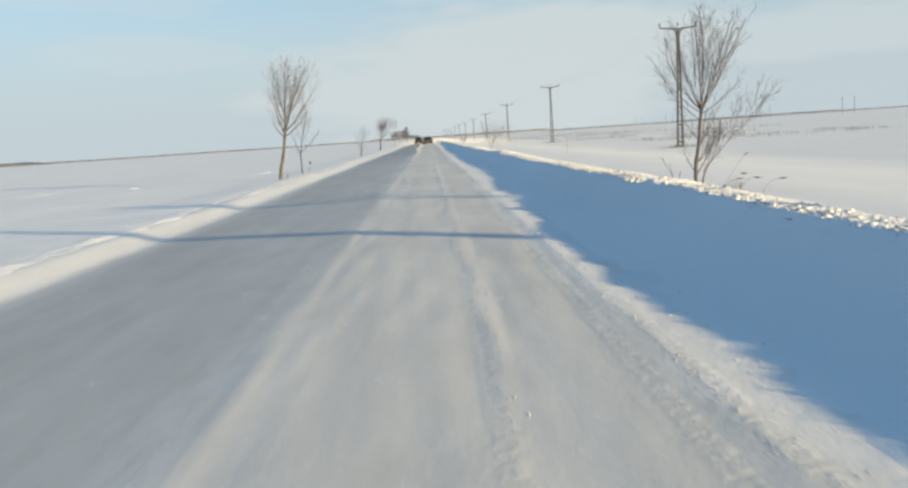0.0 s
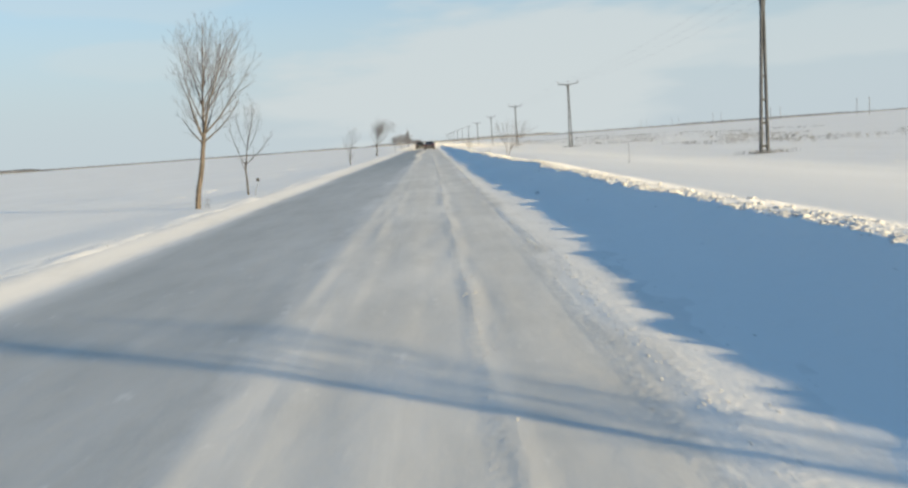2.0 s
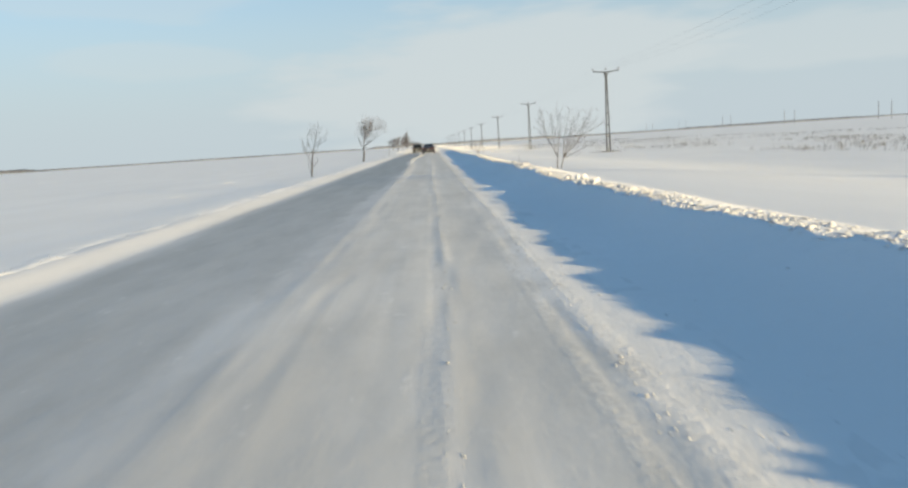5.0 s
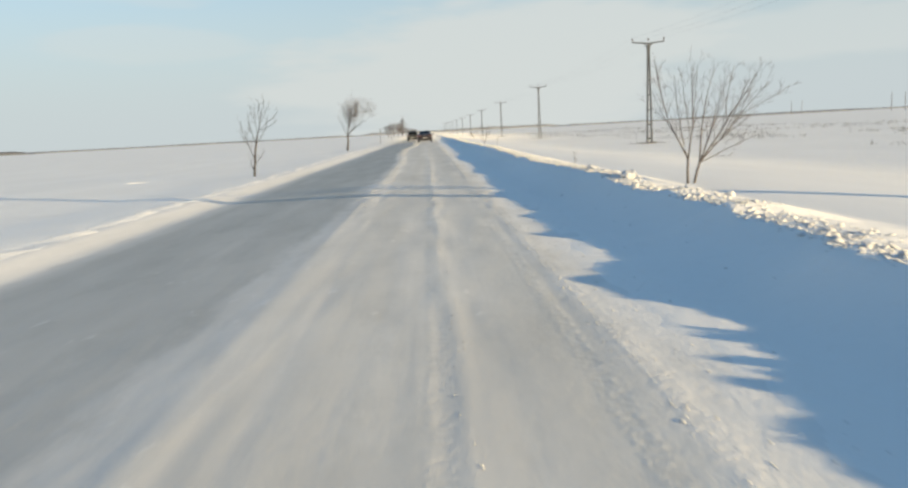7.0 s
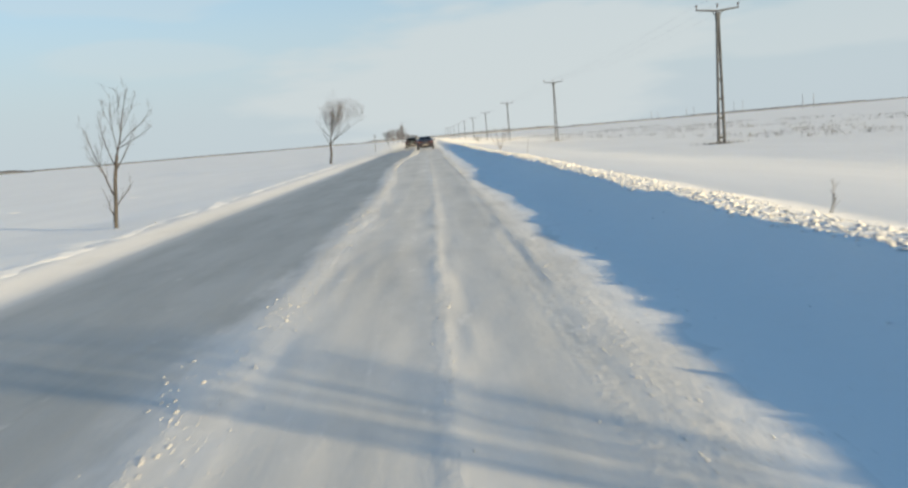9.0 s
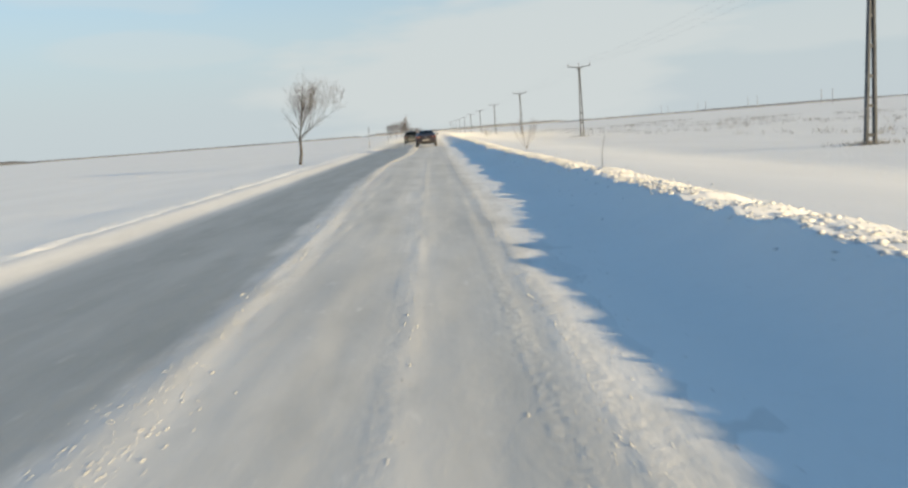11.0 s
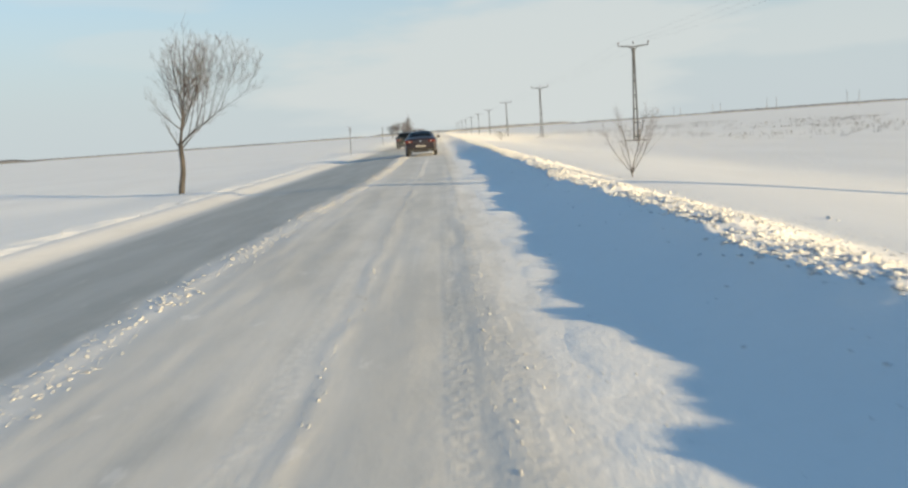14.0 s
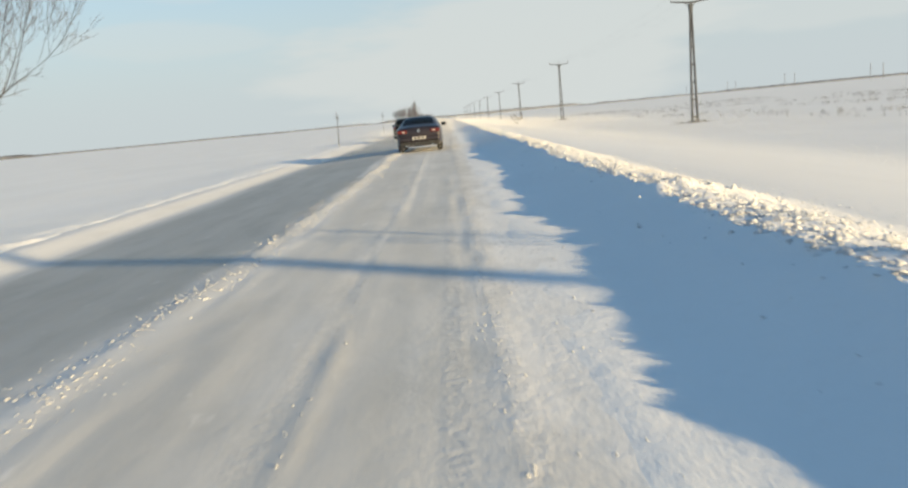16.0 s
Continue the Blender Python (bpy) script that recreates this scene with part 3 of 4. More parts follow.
# stem 0 is the trunk; a branch may also leave an earlier branch, which counts on from the stems
upswept_tree("roadside_tree", -6.52, 34.38, 53, ((0, 0, 13, 2.25, 0.082),), (
    (0, 1.0, 5, 4, 4, 3.25), (0, 0.93, -28, -8, 8, 2.1), (0, 0.88, 56, 34, -10, 1.7), (0, 0.97, 50, 26, 12, 2.6), (1, 0.10, -24, 0, -14, 2.4), (1, 0.13, 40, 24, -16, 2.75),
    (1, 0.20, 30, 14, 22, 2.6), (1, 0.26, -26, 0, 20, 2.1), (1, 0.32, 20, 6, -24, 2.1), (1, 0.40, -16, 2, -18, 1.75), (1, 0.5, 16, 8, 18, 1.5), (0, 0.86, -38, -26, -14, 1.0), (0, 0.95, 10, 16, 40, 1.8), (0, 0.9, 4, -6, -42, 1.7), (1, 0.16, 18, 10, 4, 2.6), (1, 0.28, 34, 22, 2, 2.1), (1, 0.22, -14, -2, 6, 2.3), (0, 0.99, 26, 16, -20, 2.7)),
    "tall leafless roadside tree with a bare leaning trunk", group="roadside trees", density=6.8, bark=GREY_BARK, twig=GREY_TWIG, slim=0.8, size=0.94)
upswept_tree("roadside_tree", -6.52, 40.75, 12, ((0, 0, 2, 1.2, 0.04),), (
    (0, 1.0, 6, 8, 3, 2.25), (0, 0.95, -28, -8, 8, 1.5), (1, 0.25, -22, -4, -12, 1.35), (0, 0.98, 55, 34, -8, 1.45), (1, 0.22, 40, 22, 14, 1.5), (1, 0.4, 24, 12, -16, 1.2), (1, 0.5, -12, 0, 14, 1.0), (0, 0.8, -30, -24, 5, 0.55)),
    "small slender leafless tree in roadside snow", group="roadside trees", density=5.6)
upswept_tree("roadside_tree", -6.4, 77.99, 13, ((0, 0, 8, 1.7, 0.05),), (
    (0, 1.0, 15, 17, 2, 1.5), (0, 0.47, -20, -6, 6, 1.65), (1, 0.15, 52, 40, -6, 1.1), (1, 0.05, -10, 4, 8, 1.3), (2, 0.35, -38, -16, -8, 0.75), (2, 0.45, 4, 8, 5, 0.85), (1, 0.35, 36, 26, -10, 0.9), (1, 0.1, 66, 58, 10, 0.9), (0, 0.2, -22, -10, 3, 0.6), (0, 0.35, 48, 34, 10, 0.7),
    (1, 0.3, 4, 8, 14, 1.0), (4, 0.3, -16, -4, -6, 0.75), (0, 0.85, -26, -4, 10, 1.15), (0, 0.8, 42, 28, -12, 1.0)),
    "crooked leafless young tree with sparse twigs", group="roadside trees", density=5.6, twig_long=0.9, slim=0.85)
upswept_tree("roadside_tree", -6.92, 122.84, 24, ((0, 0, 4, 1.72, 0.105),), (
    (0, 1.0, 11, 9, 3, 3.3), (0, 0.97, 42, 60, -4, 2.1), (2, 0.98, 58, 24, -4, 1.95), (2, 0.5, 14, 10, 6, 2.7), (1, 0.22, -26, -12, 6, 2.15), (1, 0.14, -46, -22, -10, 1.5), (1, 0.26, -14, 2, 10, 2.3), (1, 0.34, 26, 14, -12, 2.2), (2, 0.75, 24, 14, 12, 2.2),
    (3, 0.3, 12, 10, -12, 1.5), (1, 0.4, -10, 4, -22, 1.9), (2, 0.3, 20, 10, 26, 2.6), (1, 0.3, 10, 6, -30, 2.2), (0, 0.93, -40, -20, 12, 1.1), (0, 0.9, 46, 34, 14, 0.95), (5, 0.3, -12, -2, -8, 1.5), (1, 0.1, 6, 4, 34, 2.1), (3, 0.55, 30, 18, 10, 1.0),
    (2, 0.2, 22, 14, -10, 2.8), (2, 0.38, 18, 12, -16, 2.7), (2, 0.6, 20, 14, 4, 2.5), (2, 0.85, 30, 16, -8, 2.1), (1, 0.18, 24, 18, 8, 2.5), (1, 0.12, 30, 22, -6, 2.6), (1, 0.45, 20, 14, 4, 1.7), (3, 0.15, 22, 12, 6, 1.8)),
    "broad leafless tree with dense upswept branches", group="roadside trees", density=7.4, angle=(24, 44), least=0.0032, slim=0.8)
upswept_tree("bush", 4.57, 12.65, 15, ((0, 0, -1, 1.36, 0.036), (0.07, 0.05, 16, 0.35, 0.02)), (
    (0, 1.0, 0, 2, 2, 1.8), (0, 0.97, -48, -2, 5, 1.7), (0, 0.86, -54, -32, -8, 1.25), (0, 0.99, 30, 24, -5, 1.9), (0, 0.92, 60, 44, 8, 1.1), (1, 0.995, 46, 38, 2, 1.95), (2, 0.14, 14, 8, 14, 1.6), (2, 0.2, -14, -2, -16, 1.5), (2, 0.1, 16, 12, 18, 1.6), (7, 0.4, 22, 10, -5, 0.9),
    (7, 0.55, 60, 40, 5, 0.8), (0, 0.55, 40, 24, 10, 0.95), (0, 0.36, 48, 20, -14, 0.85), (1, 0.9, 26, 12, 10, 0.9), (0, 0.22, 38, 30, 16, 0.8), (0, 0.64, -40, -20, 14, 0.7), (0, 0.26, -38, -24, 3, 0.55), (2, 0.28, -6, 4, 10, 1.2), (0, 0.98, 16, 10, -14, 1.75), (0, 0.95, -18, -4, 14, 1.6), (0, 0.93, 24, 14, 20, 1.6), (0, 0.9, 8, 4, -24, 1.6), (7, 0.2, 30, 20, 8, 1.2),
    (0, 0.96, -40, -14, -10, 1.65), (0, 0.98, -28, -10, 12, 1.75), (0, 0.99, -12, -8, -18, 1.75), (0, 0.97, -6, 4, 20, 1.75), (0, 1.0, 8, 8, 12, 1.85), (0, 0.98, 20, 18, -10, 1.85), (0, 0.96, 36, 28, 6, 1.75), (0, 0.94, -56, -26, 6, 1.4),
    (0, 0.5, 26, 8, 8, 0.8), (0, 0.55, 34, 14, -8, 0.8), (0, 0.35, 40, 22, 6, 0.9), (0, 0.2, 30, 26, -6, 0.95), (1, 0.7, 34, 18, 8, 1.0), (1, 0.8, 20, 10, -10, 1.0), (7, 0.65, 26, 14, 6, 0.8), (7, 0.75, 50, 34, -6, 0.7)),
    "tall bare bush with many upright reddish-brown stems", group="bushes on the bank", density=9.0, bark=BUSH_BARK, twig=RED_TWIG, twig_long=0.8, least=0.0019, slim=0.6, size=0.82)
upswept_tree("bush", 5.25, 60.16, 16, ((0, 0, 7, 0.5, 0.028), (0.12, 0.08, 12, 0.45, 0.028)), (
    (0, 0.99, -26, -10, 5, 1.75), (0, 1.0, 2, 2, -4, 1.65), (1, 1.0, 4, 22, 5, 1.7), (1, 0.98, 34, 34, -4, 1.95), (1, 0.97, 46, 46, 6, 1.95), (6, 0.6, 66, 54, -3, 1.0), (1, 0.95, 66, 68, 8, 1.2), (2, 0.4, -48, -40, 4, 0.6), (2, 0.5, -24, -2, -8, 0.95), (3, 0.35, 14, 6, 12, 1.1), (5, 0.35, 16, 12, 10, 1.2), (6, 0.45, 28, 16, -8, 1.0),
    (5, 0.15, 56, 50, 12, 1.1), (0, 0.95, -12, -4, 16, 1.55), (1, 0.96, 20, 12, -18, 1.6), (3, 0.2, -12, -6, -14, 1.2), (6, 0.3, 36, 26, 14, 1.2), (2, 0.25, -36, -14, 12, 1.1), (1, 0.9, 28, 20, 22, 1.5)),
    "spreading leafless bush behind the snow bank", group="bushes on the bank", density=6.5, bark=BUSH_BARK, twig=RED_TWIG, twig_long=0.8, least=0.002)
upswept_tree("bush", 6.1, 114.4, 17, ((0, 0, 0, 0.16, 0.024),), (
    (0, 0.9, -40, -22, 4, 1.2), (0, 0.95, -10, -8, -6, 1.4), (0, 1.0, 10, 12, 6, 1.4), (0, 0.97, 20, 22, -8, 1.4), (0, 0.92, 42, 30, 5, 1.4), (2, 0.3, -16, -8, 8, 1.0), (5, 0.4, 14, 14, -6, 0.9), (3, 0.35, 20, 14, 8, 0.9), (0, 0.85, -20, -10, 20, 0.8)),
    "low leafless fan-shaped bush in field snow", group="bushes on the bank", density=9.0, bark=BUSH_BARK, twig=RED_TWIG, twig_long=0.6, least=0.0018)
bare_tree("bush", 11.0, 203.0, 18, 1.5, (0.8, 0.8), 0.3, 0.02, 8, 46, 0.0, "distant bare bush standing in drifted snow", group="bushes on the bank", bush=True, twigs=0.6, sides=3)
bare_tree("sapling", -5.95, 167.0, 19, 2.6, (0.12, 0.16), 1.6, 0.03, 2, 9, 0.03, "thin bare roadside sapling", "sapling", "roadside saplings", levels=2)
bare_tree("sapling", -6.1, 214.0, 20, 2.9, (0.14, 0.18), 1.8, 0.035, 2, 9, 0.03, "thin bare roadside sapling", "sapling", "roadside saplings", levels=2)
# the far group of trees where the road runs out
bare_tree("poplar", -8.9, 425, 31, 10.6, (2.3, 2.3), 0.7, 0.2, 34, 30, 0.0, "tall narrow bare poplar far down the road", levels=2, twigs=1.2, leader=0.42, vase=0.86, twig=RED_TWIG, bark=BUSH_BARK)
for k, (dx, dy, hh, ww) in enumerate(((-13.2, 424, 7.2, 2.4), (-16.2, 432, 6.6, 2.3), (-11.2, 431, 7.4, 2.2), (-6.0, 440, 4.2, 2.4), (-3.4, 452, 3.6, 2.2))):
    bare_tree("far_tree", dx, dy, 40 + k, hh, (ww, ww), 0.9, 0.16, 8, 40, 0.0, "rounded bare tree far down the road", "tree", "far trees", levels=3, twigs=1.2, twig=RED_TWIG, bark=BUSH_BARK, slim=1.5, sides=3)


# ---------------------------------------------------------------- power line
def power_pole(x, y, top_z):
    z0 = at_land(x, y) - 0.1
    h = top_z - z0
    pole = thing("power_pole", Matrix.Translation((x, y, z0)), "open-web concrete power pole with a steel crossarm", "power pole", "power poles along the road")
    for side in (-1, 1):
        bm = bmesh.new()
        box(bm, -0.055, 0.055, -0.09, 0.09, 0, h - 0.25, 0.012)
        for v in bm.verts:
            f = v.co.z / h
            v.co.x = v.co.x * (1 - 0.25 * f) + side * (0.175 - 0.135 * f)
        part("leg", bm, CONCRETE, pole)
    for k in range(5):
        zz = 0.45 + k * (h - 2.6) / 4.6
        f = zz / h
        bm = bmesh.new()
        half = 0.175 - 0.135 * f
        box(bm, -half, half, -0.06, 0.06, zz - 0.06, zz + 0.06)
        part("web_bar", bm, CONCRETE, pole)
    bm = bmesh.new()
    box(bm, -0.11, 0.11, -0.11, 0.11, h - 0.62, h - 0.22, 0.015)
    part("pole_head", bm, CONCRETE, pole)
    arm = bmesh.new()
    for side in (-1, 1):
        rod(arm, (0, 0, h - 0.14), (side * 1.22, 0, h - 0.02), 0.055, 0.042, 6)
    a = part("crossarm", arm, STEEL, pole, "grey steel crossarm")
    for side in (-1, 1):
        bm = bmesh.new()
        rod(bm, (side * 0.07, 0, h - 0.42), (side * 0.42, 0, h - 0.04), 0.028, sides=6)
        part("brace", bm, STEEL, pole)
    for px in (-1.18, 0, 1.18):
        bm = bmesh.new()
        rod(bm, (px, 0, h + 0.02), (px, 0, h + 0.12), 0.02, sides=6)
        for zz, r in ((0.10, 0.05), (0.16, 0.065), (0.22, 0.05)):
            rod(bm, (px, 0, h + zz), (px, 0, h + zz + 0.05), r, r * 0.6, 10)
        part("insulator", bm, CERAMIC, a, "dark ceramic pin insulator")
    return pole


POLES = [(17.55, -3.4, 7.3), (16.9, 49.5, 7.3), (17.7, 103.7, 7.06), (17.8, 157.8, 6.96), (17.7, 209.9, 6.7), (17.7, 261.8, 6.5)]
POLES += [(17.75 + 0.05 * k, 261.8 + 52.5 * k, 6.45) for k in range(1, 8)]
for x, y, zt in POLES:
    power_pole(x, y, zt)
line_set = thing("power_line", Matrix.Translation((17.6, 0, 7)), "three thin bare overhead power cables", "cable")
for px in (-1.18, 0, 1.18):
    strand = []
    for (x0, y0, z0), (x1, y1, z1) in zip(POLES, POLES[1:]):
        for k in range(12):
            f = k / 12
            strand.append((Vector((x0 + (x1 - x0) * f + px - 17.6, y0 + (y1 - y0) * f, z0 + (z1 - z0) * f + 0.27 - 7 - 0.62 * 4 * f * (1 - f))), 0.0035))
    finish("cable", *tubes([strand], 4), CABLE, line_set)

# the far line of paired posts
for k in range(6):
    y = 318 + 104 * k
    z0 = at_land(240, y) - 0.2
    frame_ = thing("twin_post", Matrix.Translation((240, y, z0)), "distant pair of dark wooden line posts", "power pole", "far line of posts")
    for d in (-3.1, 3.1):
        bm = bmesh.new()
        rod(bm, (d, -0.2 * d, 0), (d, -0.2 * d, 9.5 if k % 2 else 9.0), 0.19, 0.14, 8)
        part("post", bm, WOODPOLE, frame_)


# ---------------------------------------------------------------- far woods on the skyline
def far_belt(name, x0, y0, x1, y1, low, high, seed, label, wood, rows=4, width=24):
    """A belt of trees on the skyline: close rows of uneven crowns, each a rugged ridge with a front, a top and a back."""
    rng = random.Random(seed)
    verts, faces = [], []
    way = Vector((x1 - x0, y1 - y0, 0))
    length = way.length
    way.normalize()
    out = Vector((way.y, -way.x, 0))
    n = int(length / 2.2)
    for row in range(rows):
        first = len(verts)
        for i in range(n + 1):
            f = i / n
            p = Vector((x0, y0, 0)) + way * (length * f + rng.uniform(-0.6, 0.6)) + out * (width * (row / rows - 0.5) + rng.uniform(-0.6, 0.6))
            roll = 0.5 + 0.5 * noise.noise(Vector((f * length / 130, seed * 3.1, row * 0.4)))
            body = low + (high - low) * roll + (0.10 * high + 0.25) * noise.noise(Vector((f * length / 9, seed, row * 5.0))) + rng.uniform(-0.1, 0.14) * high
            ends = min(1.0, f * n / 18, (1 - f) * n / 18)
            body = max(0.15, body) * ends - 0.3 * (1 - ends)
            z0 = at_land(p.x, p.y) - 0.8
            for dx, dz in ((-2.2, 0.0), (-1.5, 0.62), (0.0, 1.0), (1.6, 0.6), (2.3, 0.0)):
                q = p + out * dx * rng.uniform(0.8, 1.2)
                verts.append((q.x, q.y, z0 + (0.8 + body) * dz))
            if i:
                o, k = first + (i - 1) * 5, first + i * 5
                faces += [(o + j, o + j + 1, k + j + 1, k + j) for j in range(4)]
    ob = finish(name, verts, faces, wood, smooth=True)
    return tagged(ob, label, "woods", kind="stuff")


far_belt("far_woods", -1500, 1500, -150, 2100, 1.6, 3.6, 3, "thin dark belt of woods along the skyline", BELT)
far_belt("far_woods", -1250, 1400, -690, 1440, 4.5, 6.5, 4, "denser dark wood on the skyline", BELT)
far_belt("far_woods", -150, 1750, 320, 1760, 2.5, 6.0, 5, "bare woods beyond the end of the road", HAZE_BELT)
far_belt("far_woods", 150, 1010, 2400, 1060, 1.0, 2.0, 6, "low haze-tinted belt of woods along the skyline", HAZE_BELT)
far_belt("far_woods", 330, 1080, 640, 1085, 1.6, 2.8, 7, "haze-tinted wooded rise on the skyline", HAZE_BELT)


# ---------------------------------------------------------------- ploughed clods on the banks
def clod_mesh(seed):
    bm = bmesh.new()
    bmesh.ops.create_icosphere(bm, subdivisions=2, radius=1.0)
    rng = random.Random(seed)
    for v in bm.verts:
        v.co *= rng.uniform(0.8, 1.1) + 0.45 * noise.noise(v.co * 1.6 + Vector((seed, 0, 0)))
        v.co.z *= 0.75
    me = bpy.data.meshes.new("snow_clod")
    bm.to_mesh(me)
    bm.free()
    me.materials.append(CLOD)
    return me


CLODS = [clod_mesh(100 + k) for k in range(10)]
crng = random.Random(77)


def clod_spots(count, seed, stretches):
    """Places of clods behind the crest of the right bank: close to it at first, a wide crust further on.
    stretches: (share, from y, to y)."""
    rng = np.random.RandomState(seed)
    y = np.concatenate([rng.uniform(a, b, int(count * share)) for share, a, b in stretches])
    far = np.clip((y - 62) / 30, 0, 1)
    c = crest_line(y) + 0.03 + np.abs(rng.normal(0, 1, len(y))) * (0.30 + 0.58 * far) - 0.10 * rng.rand(len(y)) ** 2
    return c + ROAD_TURN * y, y


def loose_clods(name, spots, label, matter):
    """All the small clods at (x, y, z, size, turn) as one mesh."""
    rng = np.random.RandomState(len(spots))
    corners = np.array([(1, 0, 0), (0, 1, 0), (-1, 0, 0), (0, -1, 0), (0, 0, 1), (0, 0, -1)], float)
    shapes = [corners * rng.uniform(0.6, 1.35, (6, 1)) + rng.uniform(-0.25, 0.25, (6, 3)) for _ in range(40)]
    tris = np.array([(0, 1, 4), (1, 2, 4), (2, 3, 4), (3, 0, 4), (1, 0, 5), (2, 1, 5), (3, 2, 5), (0, 3, 5)])
    sp = np.array(spots)
    n = len(sp)
    base_v = np.array(shapes)[rng.randint(0, len(shapes), n)]
    stretch_ = np.stack([sp[:, 3], sp[:, 3] * rng.uniform(0.7, 1.5, n), sp[:, 3] * rng.uniform(0.3, 0.65, n)], 1)
    v = base_v * stretch_[:, None, :]
    a, b = sp[:, 4], rng.uniform(-0.35, 0.35, n)
    x = v[..., 0] * np.cos(a)[:, None] - v[..., 1] * np.sin(a)[:, None]
    y = v[..., 0] * np.sin(a)[:, None] + v[..., 1] * np.cos(a)[:, None]
    x, z = x * np.cos(b)[:, None] + v[..., 2] * np.sin(b)[:, None], v[..., 2] * np.cos(b)[:, None] - x * np.sin(b)[:, None]
    co = np.stack([x, y, z], -1) + sp[:, None, :3]
    k = co.shape[1]
    idx = (tris[None] + (np.arange(n) * k)[:, None, None]).reshape(-1, 3)
    me = bpy.data.meshes.new(name)
    me.vertices.add(n * k)
    me.vertices.foreach_set("co", co.ravel())
    me.loops.add(idx.size)
    me.loops.foreach_set("vertex_index", idx.ravel())
    me.polygons.add(len(idx))
    me.polygons.foreach_set("loop_start", np.arange(0, idx.size, 3))
    me.update(calc_edges=True)
    me.materials.append(matter)
    return tagged(new(name, me), label, "snow", kind="stuff")


cx, cy = clod_spots(100000, 77, ((0.32, 0, 84), (0.55, 84, 138), (0.13, 138, 190)))
out = np.maximum(0.0, cx - ROAD_TURN * cy - 3.3)
cx, cy, out = cx[out < 2.2], cy[out < 2.2], out[out < 2.2]
size_rng = np.random.RandomState(78)
cs = np.minimum(0.05, 0.007 + size_rng.exponential(0.0075, len(cx))) * np.maximum(0.4, 1 - 0.3 * out)
spots = np.stack([cx, cy, land(cx, cy) + cs * 0.05, cs, size_rng.rand(len(cx)) * 6], 1).tolist()
for _ in range(420):
    # single lumps that rolled down the shaded face
    y = crng.uniform(0, 85) if crng.random() < 0.25 else crng.uniform(85, 150)
    c = 3.3 - 0.85 * crng.random() ** 1.5
    s = min(0.04, 0.008 + crng.expovariate(1 / 0.008))
    spots.append((c + ROAD_TURN * y, y, at_land(c + ROAD_TURN * y, y) + s * 0.2, s, crng.random() * 6))
loose_clods("ploughed_snow", spots, "broken crust and clods of ploughed snow", CLOD)
spots = []
for _ in range(2400):
    # loose clumps thrown up along the ridge between the lanes
    y0, c0 = 150 - 90 * crng.random() ** 1.6, crng.gauss(0, 0.10)
    size = 0.0035 + crng.expovariate(1 / (0.002 + 0.002 * float(step(y0, 88, 112))))
    for _k in range(crng.randint(3, 14)):
        y = y0 + crng.gauss(0, 0.35)
        c = -1.06 + c0 * 1.4 + crng.gauss(0, 0.08) + float(meander(y))
        s = min(0.022, size * crng.uniform(0.4, 1.3))
        z = float(road_height(np.array([c]), np.array([y]))[0])
        spots.append((c + ROAD_TURN * y, y, z + s * 0.2, s, crng.random() * 6))
for _ in range(5000):
    # pressed crumbs in the two narrow tread lines of the near lane
    y = crng.uniform(0, 150)
    c = (1.22 if crng.random() < 0.65 else 0.3) + 0.025 * math.sin(y * 0.17) + crng.gauss(0, 0.035)
    s = min(0.012, 0.003 + crng.expovariate(1 / 0.003))
    z = float(road_height(np.array([c]), np.array([y]))[0])
    spots.append((c + ROAD_TURN * y, y, z + s * 0.1, s, crng.random() * 6))
for _ in range(4500):
    y = crng.uniform(0, 150)
    c = 1.35 + crng.gauss(0, 0.22) + 0.35 * crng.random()
    s = min(0.010, 0.0025 + crng.expovariate(1 / 0.0025))
    z = max(float(road_height(np.array([c]), np.array([y]))[0]), at_land(c + ROAD_TURN * y, y))
    spots.append((c + ROAD_TURN * y, y, z + s * 0.2, s, crng.random() * 6))
for _ in range(1500):
    y = crng.uniform(0, 150)
    c = -5.9 - float(verge_swing(y)) + crng.gauss(0, 0.16)
    s = min(0.02, 0.004 + crng.expovariate(1 / 0.004))
    spots.append((c + ROAD_TURN * y, y, at_land(c + ROAD_TURN * y, y) + s * 0.1, s, crng.random() * 6))
loose_clods("road_snow_crumbs", spots, "small crumbs of snow along tracks and road edges", CRUMB)


# ---------------------------------------------------------------- snow blown low over road and fields
DRIFT = varied("blown_snow", (0.80, 0.80, 0.80), (0.88, 0.88, 0.88), 0.5, 0.8)
drng = np.random.RandomState(9)
n_far, n_field = 105000, 60000
n_grains = n_far + n_field
dy_ = np.concatenate([137 + 290 * drng.rand(n_far) ** 1.7, drng.uniform(22, 150, n_field)])
dc_ = np.concatenate([drng.uniform(-7.0, 19.0, n_far), 8.0 + 26.0 * drng.rand(n_field) ** 1.3])
lift = np.minimum(drng.exponential(0.26, n_grains) + 0.02, 1.1) * (0.4 + 1.2 * value_noise(dc_ * 0.12, dy_ * 0.03, 6))
dx_ = dc_ + ROAD_TURN * dy_
dz_ = np.maximum(land(dx_, dy_), np.where((dc_ > -6) & (dc_ < 1.9), lane_plane(dc_), -9)) + lift
